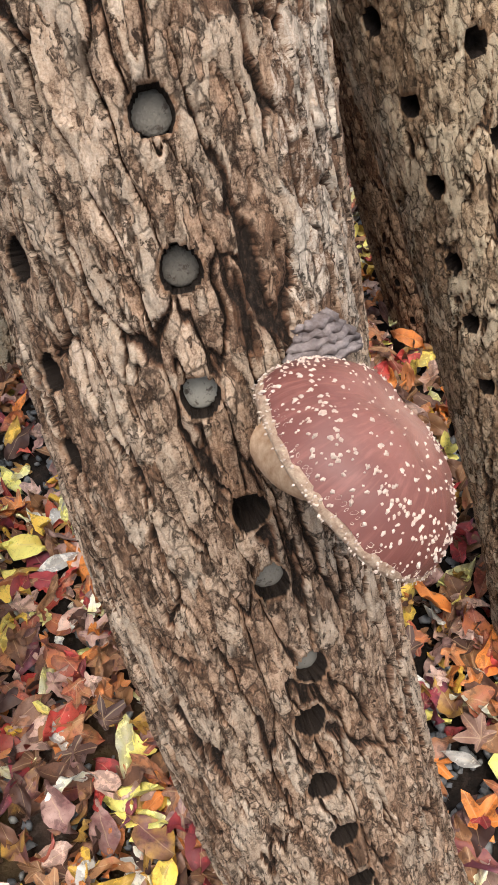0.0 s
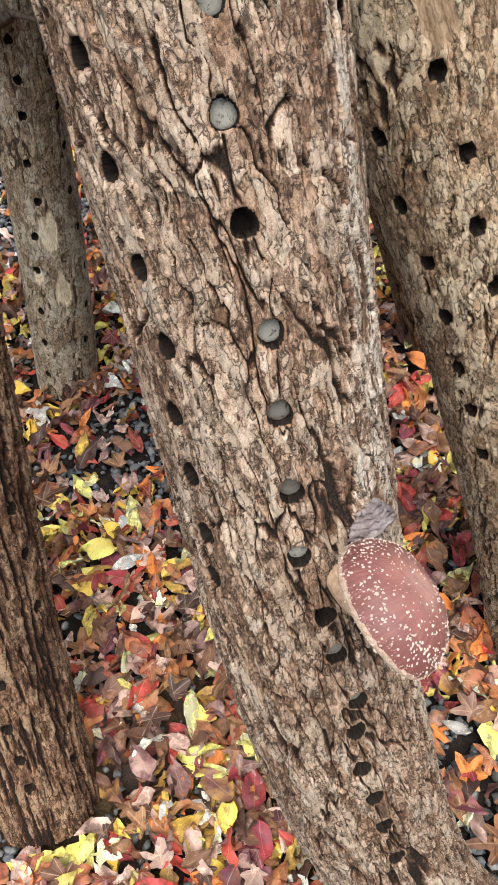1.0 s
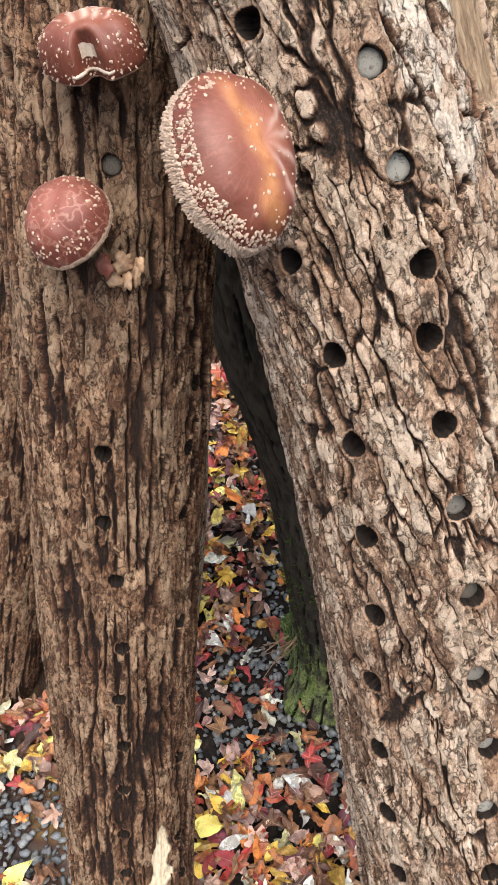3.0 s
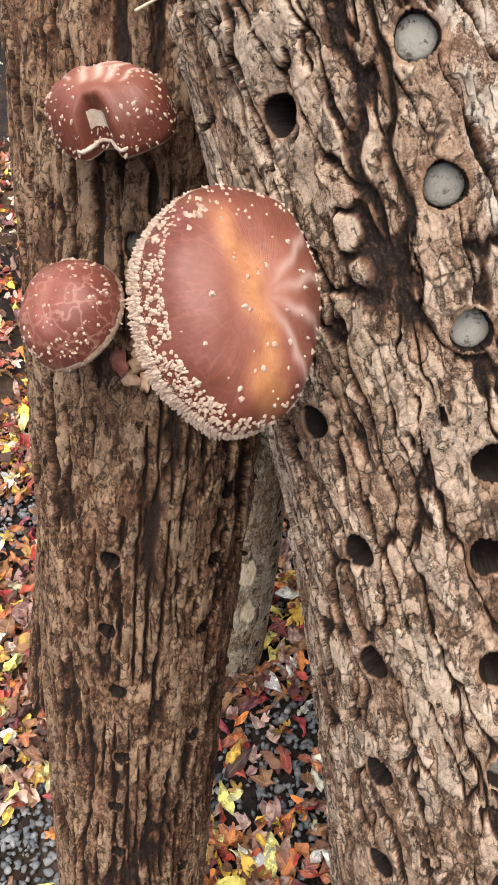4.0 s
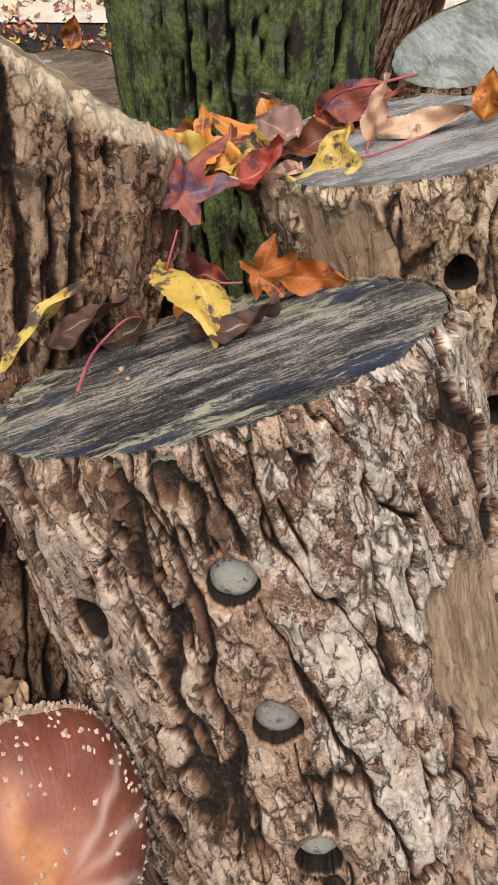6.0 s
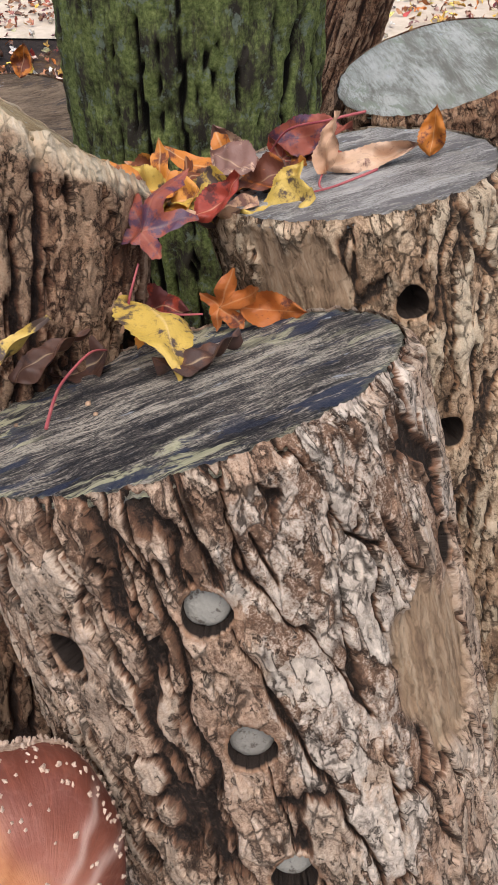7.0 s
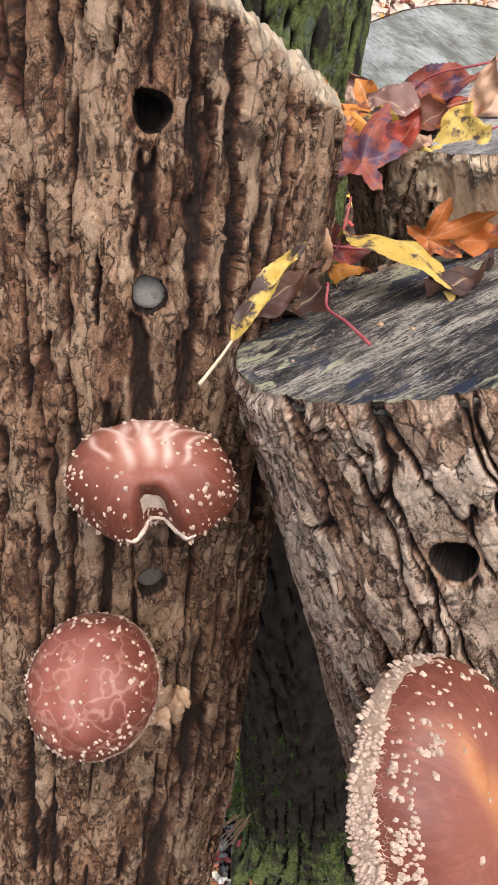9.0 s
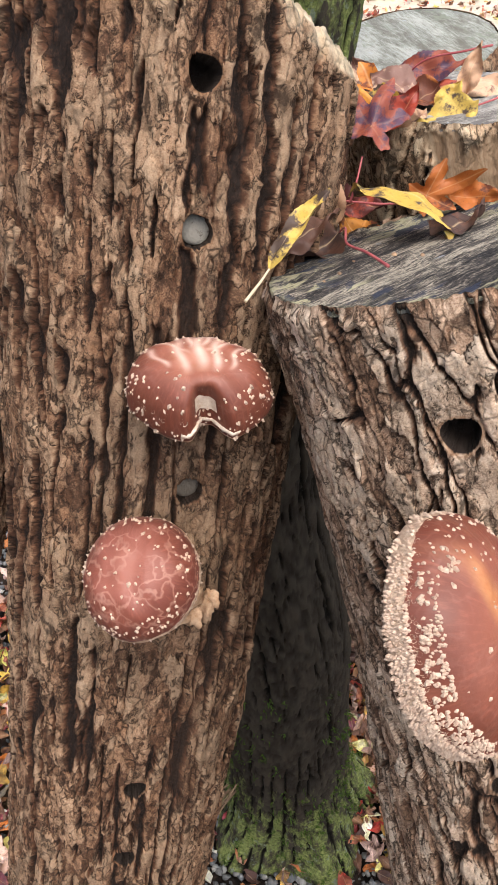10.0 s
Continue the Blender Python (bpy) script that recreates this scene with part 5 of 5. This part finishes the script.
# ---- leaves lying on the sawn ends ----
def lay_leaf(kind, material, base, tip, normal, width, curl, fold, label, seed, stalk=None, stalk_material=None, crumple=0.95):
    """One leaf from its stalk end `base` to its `tip`; stalk: where its leaf stalk ends."""
    base, tip = Vector(base), Vector(tip)
    length = (tip - base).length
    V, F, A = leaf_grid(kind, length, width, curl, fold, 28, 10, seed, crumple)
    root = thing("leaf", base, label, "leaf", "leaves on the sawn ends")
    m = basis_matrix((0, 0, 0), normal, tip - base)
    rot = np.array(m.to_3x3())
    V = V + np.array((length / 2, 0, 0))
    V[:, 2] -= V[:11, 2].mean() if kind == "ovate" else V[:, 2].min() * 0.6
    mesh_object("blade", V @ rot.T, F, material, root, "", True, dict(across=A), V[:, :2] * 20)
    if stalk:
        pts = [Vector((0, 0, 0))] + [Vector(p) - base for p in stalk]
        tube("stalk", pts, 0.00045, 0.0007, stalk_material or PETIOLE_RED, root, "red leaf stalk" if stalk_material is None else "pale leaf stalk")
    return root


UP = (-0.25, 0.2, 0.95)
lay_leaf("ovate", LEAF_YELLOW, (0.412, 1.302, 1.2040), (0.441, 1.336, 1.1960), (-0.35, -0.35, 0.85), 0.0058, -0.06, 0.45, "yellow leaf with black blotches, folded, on the dark saw cut", 1,
         [(0.408, 1.291, 1.2045), (0.402, 1.279, 1.203)], PETIOLE_PALE, 0.5)
lay_leaf("ovate", LEAF_BROWN, (0.420, 1.322, 1.2000), (0.446, 1.348, 1.1940), (-0.2, -0.2, 0.9), 0.0065, 0.05, 0.5, "dark brown curled leaf under a yellow one", 2)
lay_leaf("ovate", LEAF_BROWN, (0.448, 1.352, 1.1960), (0.432, 1.335, 1.2060), (0.1, -0.3, 0.9), 0.013, 0.25, 0.8, "shrivelled dark leaf with a crimson stalk", 3,
         [(0.4475, 1.338, 1.206), (0.4455, 1.318, 1.2095), (0.4500, 1.300, 1.2165), (0.4555, 1.282, 1.2215)])
lay_leaf("ovate", LEAF_PINK, (0.444, 1.366, 1.1880), (0.447, 1.358, 1.2160), (0.1, -1, 0.2), 0.0075, 0.05, 0.3, "pale pink leaf standing upright", 4)
lay_leaf("ovate", LEAF_YELLOW, (0.453, 1.370, 1.208), (0.491, 1.320, 1.216), (0.30, 0.30, 0.90), 0.0150, -0.16, -0.25, "yellow leaf with grey blotches, arched over the saw cut", 5, None, None, 0.45)
lay_leaf("ovate", LEAF_BROWN, (0.480, 1.322, 1.2180), (0.507, 1.342, 1.2240), (-0.3, 0.3, 0.9), 0.009, 0.2, 0.4, "brown curled leaf tip", 6)
lay_leaf("ovate", LEAF_ORANGE, (0.452, 1.380, 1.1900), (0.476, 1.356, 1.2000), (0, -0.4, 0.9), 0.010, 0.1, 0.4, "orange leaf tucked below the yellow one", 7)
lay_leaf("lobed", LEAF_RUST, (0.484, 1.374, 1.2030), (0.510, 1.370, 1.2220), (-0.2, -0.8, 0.5), 0.014, 0.2, 0.4, "rust orange lobed leaf wedged between two logs", 8,
         [(0.470, 1.374, 1.201), (0.452, 1.378, 1.199)])
lay_leaf("ovate", LEAF_RUST, (0.500, 1.372, 1.2100), (0.527, 1.366, 1.2160), (0, -0.75, 0.6), 0.008, 0.12, 0.4, "rust red leaf wedged between two logs", 9)
lay_leaf("ovate", LEAF_RED, (0.440, 1.392, 1.1960), (0.476, 1.384, 1.1970), (0, -0.3, 0.9), 0.009, 0.1, 0.3, "dark red leaf in the gap between logs", 10)
lay_leaf("lobed", LEAF_PURPLE, (0.457, 1.378, 1.2220), (0.472, 1.414, 1.2400), (-0.20, -0.60, 0.75), 0.017, -0.12, 0.25, "dark purple lobed leaf hanging over the edge of the grey cut", 11,
         [(0.455, 1.370, 1.213), (0.453, 1.366, 1.204)])
lay_leaf("lobed", LEAF_ORANGE, (0.468, 1.436, 1.2250), (0.428, 1.460, 1.2330), UP, 0.022, 0.15, 0.25, "orange lobed leaf in a heap on the grey cut", 12)
lay_leaf("lobed", LEAF_ORANGE, (0.490, 1.462, 1.2190), (0.444, 1.464, 1.2290), (-0.1, -0.5, 0.85), 0.022, 0.12, 0.3, "bright orange lobed leaf in a heap on the grey cut", 13)
lay_leaf("ovate", LEAF_PINK, (0.478, 1.478, 1.2130), (0.466, 1.470, 1.2350), (0, -0.9, 0.4), 0.010, 0.1, 0.3, "peach-coloured leaf standing in the heap", 14)
lay_leaf("ovate", LEAF_YELLOW, (0.454, 1.422, 1.2210), (0.432, 1.436, 1.2370), (-0.3, -0.6, 0.7), 0.011, 0.1, 0.4, "yellow leaf at the edge of the heap", 15)
lay_leaf("ovate", LEAF_YELLOW, (0.512, 1.442, 1.2230), (0.466, 1.430, 1.2230), UP, 0.013, 0.08, 0.3, "buff leaf with dark blotches on the grey cut", 16,
         [(0.527, 1.440, 1.2290), (0.540, 1.445, 1.2330), (0.547, 1.452, 1.2335)])
lay_leaf("ovate", LEAF_RED, (0.478, 1.460, 1.2210), (0.500, 1.446, 1.2310), (0.2, -0.6, 0.8), 0.010, 0.2, 0.6, "red leaf curled in the heap", 17)
lay_leaf("lobed", LEAF_RED, (0.488, 1.488, 1.2130), (0.524, 1.483, 1.2270), (0, -0.7, 0.7), 0.019, 0.1, 0.3, "deep red lobed leaf on the grey cut", 18,
         [(0.501, 1.480, 1.2350), (0.521, 1.472, 1.2450), (0.538, 1.480, 1.2470)])
lay_leaf("ovate", LEAF_PURPLE, (0.491, 1.488, 1.2270), (0.531, 1.492, 1.2370), (0, -0.6, 0.8), 0.010, 0.1, 0.3, "purple leaf behind the heap", 19)
lay_leaf("ovate", LEAF_PINK, (0.522, 1.456, 1.2270), (0.529, 1.468, 1.2510), (-0.5, -0.75, 0.3), 0.0065, 0.08, 0.5, "pale leaf standing on edge on the grey cut", 20,
         [(0.522, 1.448, 1.2255), (0.528, 1.439, 1.2255)])
lay_leaf("ovate", LEAF_PINK, (0.522, 1.466, 1.2250), (0.564, 1.474, 1.2370), (0, -0.75, 0.6), 0.007, 0.05, 0.5, "long pink leaf curled on the grey cut", 21)
lay_leaf("ovate", LEAF_ORANGE, (0.570, 1.478, 1.2290), (0.569, 1.478, 1.2520), (-0.2, -0.95, 0.1), 0.007, 0.1, 0.5, "rusty orange leaf standing at the rim", 22)
lay_leaf("ovate", LEAF_YELLOW, (0.504, 1.436, 1.2240), (0.516, 1.446, 1.2370), (-0.3, -0.7, 0.5), 0.007, 0.15, 0.4, "buff leaf standing on the grey cut", 23)
lay_leaf("ovate", LEAF_BROWN, (0.462, 1.460, 1.2110), (0.504, 1.466, 1.2190), UP, 0.016, 0.1, 0.3, "brown leaf at the bottom of the heap", 24)
lay_leaf("lobed", LEAF_ORANGE, (0.462, 1.426, 1.2230), (0.424, 1.440, 1.2330), (-0.1, -0.5, 0.85), 0.021, 0.12, 0.3, "orange-yellow lobed leaf lying at the edge of the heap", 26)
lay_leaf("ovate", LEAF_ORANGE, (0.444, 1.452, 1.2290), (0.422, 1.430, 1.2330), (-0.2, -0.5, 0.8), 0.012, 0.1, 0.3, "orange leaf sliding off the grey cut", 27)
lay_leaf("ovate", LEAF_RED, (0.472, 1.414, 1.2230), (0.490, 1.430, 1.2350), (-0.3, -0.6, 0.7), 0.009, 0.2, 0.6, "dark red curled leaf in the heap", 28)
lay_leaf("ovate", LEAF_PINK, (0.497, 1.430, 1.2260), (0.462, 1.418, 1.2260), UP, 0.010, 0.06, 0.2, "buff blotched leaf flat on the grey cut", 29)
lay_leaf("ovate", LEAF_ORANGE, (0.255, 1.690, 1.166), (0.262, 1.686, 1.190), (0.2, -0.9, 0.3), 0.009, 0.1, 0.4, "orange leaf standing on a far sawn end", 25)

for k, (mat, x, y, dx, dy, w, label) in enumerate((
        (LEAF_BROWN, 0.452, 1.452, 0.026, 0.010, 0.009, "amber brown leaf pressed into the heap"),
        (LEAF_ORANGE, 0.486, 1.486, 0.024, -0.006, 0.010, "dull orange leaf low in the heap"),
        (LEAF_BROWN, 0.506, 1.462, -0.026, 0.012, 0.010, "dark brown leaf across the heap"),
        (LEAF_YELLOW, 0.440, 1.458, 0.020, 0.016, 0.008, "ochre leaf at the back of the heap"),
        (LEAF_RED, 0.512, 1.492, -0.022, 0.010, 0.009, "crimson leaf at the back of the heap"),
        (LEAF_PINK, 0.478, 1.452, 0.028, -0.004, 0.009, "buff leaf flat in the heap"))):
    z = 1.238 + 0.18 * (x - 0.5314) - 0.17 * (y - 1.4034)
    lay_leaf("ovate", mat, (x, y, z), (x + dx, y + dy, z + 0.18 * dx - 0.17 * dy + 0.003), (-0.2, -0.2, 0.95), w, 0.12, 0.35, label, 40 + k)

for k, (mat, base, tip, w, label) in enumerate((
        (LEAF_ORANGE, (0.470, 1.430, 1.229), (0.441, 1.418, 1.236), 0.013, "orange leaf with brown spots over the edge of the heap"),
        (LEAF_YELLOW, (0.482, 1.436, 1.231), (0.455, 1.424, 1.236), 0.012, "mustard yellow leaf on top of the heap"),
        (LEAF_PINK, (0.492, 1.442, 1.233), (0.468, 1.452, 1.243), 0.012, "peach-coloured broad leaf on top of the heap"),
        (LEAF_YELLOW, (0.522, 1.428, 1.233), (0.488, 1.420, 1.232), 0.012, "buff leaf with dark blotches flat on the grey cut"),
        (LEAF_RUST, (0.505, 1.450, 1.234), (0.484, 1.436, 1.241), 0.011, "rust red leaf curled on the heap"))):
    lay_leaf("ovate", mat, base, tip, (-0.25, -0.35, 0.9), w, 0.08, 0.3, label, 60 + k)

# crumbs of bark on the dark cut
for k, (x, y) in enumerate(((0.432, 1.283), (0.439, 1.290), (0.462, 1.301), (0.447, 1.305), (0.470, 1.290))):
    bm = bmesh.new()
    bmesh.ops.create_icosphere(bm, subdivisions=1, radius=0.0007 + 0.0003 * (k % 3))
    for v in bm.verts:
        v.co *= 1 + 0.3 * noise.noise(v.co * 900 + Vector((k, 0, 0)))
        v.co.z *= 0.6
    z = 1.2457 + (0.315 * (x - 0.4922) - 0.34 * (y - 1.2503)) / 0.886
    root = thing("bark_crumb", (x, y, z + 0.0004), "tiny pale crumb of bark on the dark saw cut", "bark crumb", "bark crumbs")
    part("crumb", bm, TWIG if k % 2 else FLESH, root)


# ---- torn cap, bracket fungus, twigs ----
def build_torn_cap():
    p, way, t = LOG_L.point(-71, 1.014, 0.0)
    root = thing("torn_mushroom", p, "small torn mushroom with buff ragged flesh on the bark", "mushroom")
    rng = random.Random(31)
    for k, (dx, dz, s, mat) in enumerate(((-0.010, -0.004, 0.0064, FLESH), (-0.004, -0.008, 0.0056, STEM), (0.004, -0.007, 0.0052, FLESH), (-0.003, 0.004, 0.0070, FLESH), (0.010, 0.002, 0.0070, CAP_RED), (-0.012, 0.003, 0.0048, STEM))):
        bm = bmesh.new()
        bmesh.ops.create_icosphere(bm, subdivisions=3, radius=s)
        for v in bm.verts:
            v.co *= 1 + 0.65 * noise.noise(v.co * 260 + Vector((k * 3, 0, 0))) + 0.30 * noise.noise(v.co * 700)
            v.co.y *= 0.36
        side = t.cross(way)
        m = basis_matrix(way * 0.005 + side * -dx + t * dz, t, side)
        bmesh.ops.transform(bm, matrix=m @ Matrix.Rotation(rng.uniform(-1.2, 1.2), 4, "Z"), verts=bm.verts)
        part("cap_piece" if mat is CAP_RED else "flesh_piece", bm, mat, root)


def build_bracket():
    """A dried grey bracket fungus over the lower mushroom."""
    p, way, t = LOG_A.point(-42, 0.563, 0.0)
    root = thing("bracket_fungus", p, "dried grey-brown bracket fungus on the bark above a mushroom", "fungus")
    side = t.cross(way)
    for k in range(5):
        V, n = [], 26
        w, d = 0.020 - 0.0025 * k, 0.011 - 0.0015 * k
        for ring in range(6):
            q = ring / 5
            for i in range(n):
                a = math.pi * i / (n - 1)
                r = 1 + 0.22 * noise.noise(Vector((math.cos(a) * 3, math.sin(a) * 3, k * 5))) + 0.12 * noise.noise(Vector((a * 9, k, 1)))
                x = -w * math.cos(a) * r * q
                y = -0.005 + (d * math.sin(a) * r + 0.004) * q
                z = 0.003 * k - 0.004 * q * q + 0.0022 * noise.noise(Vector((x * 260, y * 260, k)))
                V.append(side * x + way * y + t * (z - 0.002))
        F = [(a * n + i, a * n + i + 1, (a + 1) * n + i + 1, (a + 1) * n + i) for a in range(5) for i in range(n - 1)]
        ob = mesh_object("bracket_layer", V, F, FUNGUS, root)
        solid = ob.modifiers.new("thick", "SOLIDIFY")
        solid.thickness = 0.0022


def build_twigs():
    c, way, t = LOG_D.point(-60, 0.60, 0.0)
    root = thing("broken_branch", c, "dry broken branch stub across a weathered log", "branch")
    tube("branch", [(-0.064, -0.012, -0.018), (-0.045, -0.020, -0.008), (-0.022, -0.020, 0.003), (-0.002, -0.014, 0.012)], 0.013, 0.010, STUB, root, "", 16, 8, 0.6, 2)
    tube("twig", [(-0.006, -0.014, 0.010), (0.018, -0.022, 0.008), (0.046, -0.024, -0.002)], 0.005, 0.0015, STUB, root, "", 8, 6, 0.3, 4)
    tube("twig", [(-0.050, -0.018, -0.004), (-0.058, -0.024, 0.012), (-0.054, -0.026, 0.026)], 0.004, 0.0012, STUB, root, "", 8, 6, 0.3, 5)
    root = thing("root_fibres", (0.475, 1.49, 0.14), "dry tan rootlets hanging by the mossy trunk", "roots")
    rng = random.Random(4)
    for k in range(11):
        a = Vector((rng.uniform(-0.012, 0.012), 0.005, rng.uniform(-0.02, 0.02)))
        b = a + Vector((rng.uniform(-0.05, -0.02), rng.uniform(-0.05, -0.02), rng.uniform(-0.05, 0.03)))
        tube("rootlet", [a, (a + b) / 2 + Vector((0, 0, rng.uniform(-0.008, 0.012))), b], 0.0016, 0.0006, TWIG, root, "", 6, 5)


build_torn_cap()
build_bracket()
build_twigs()
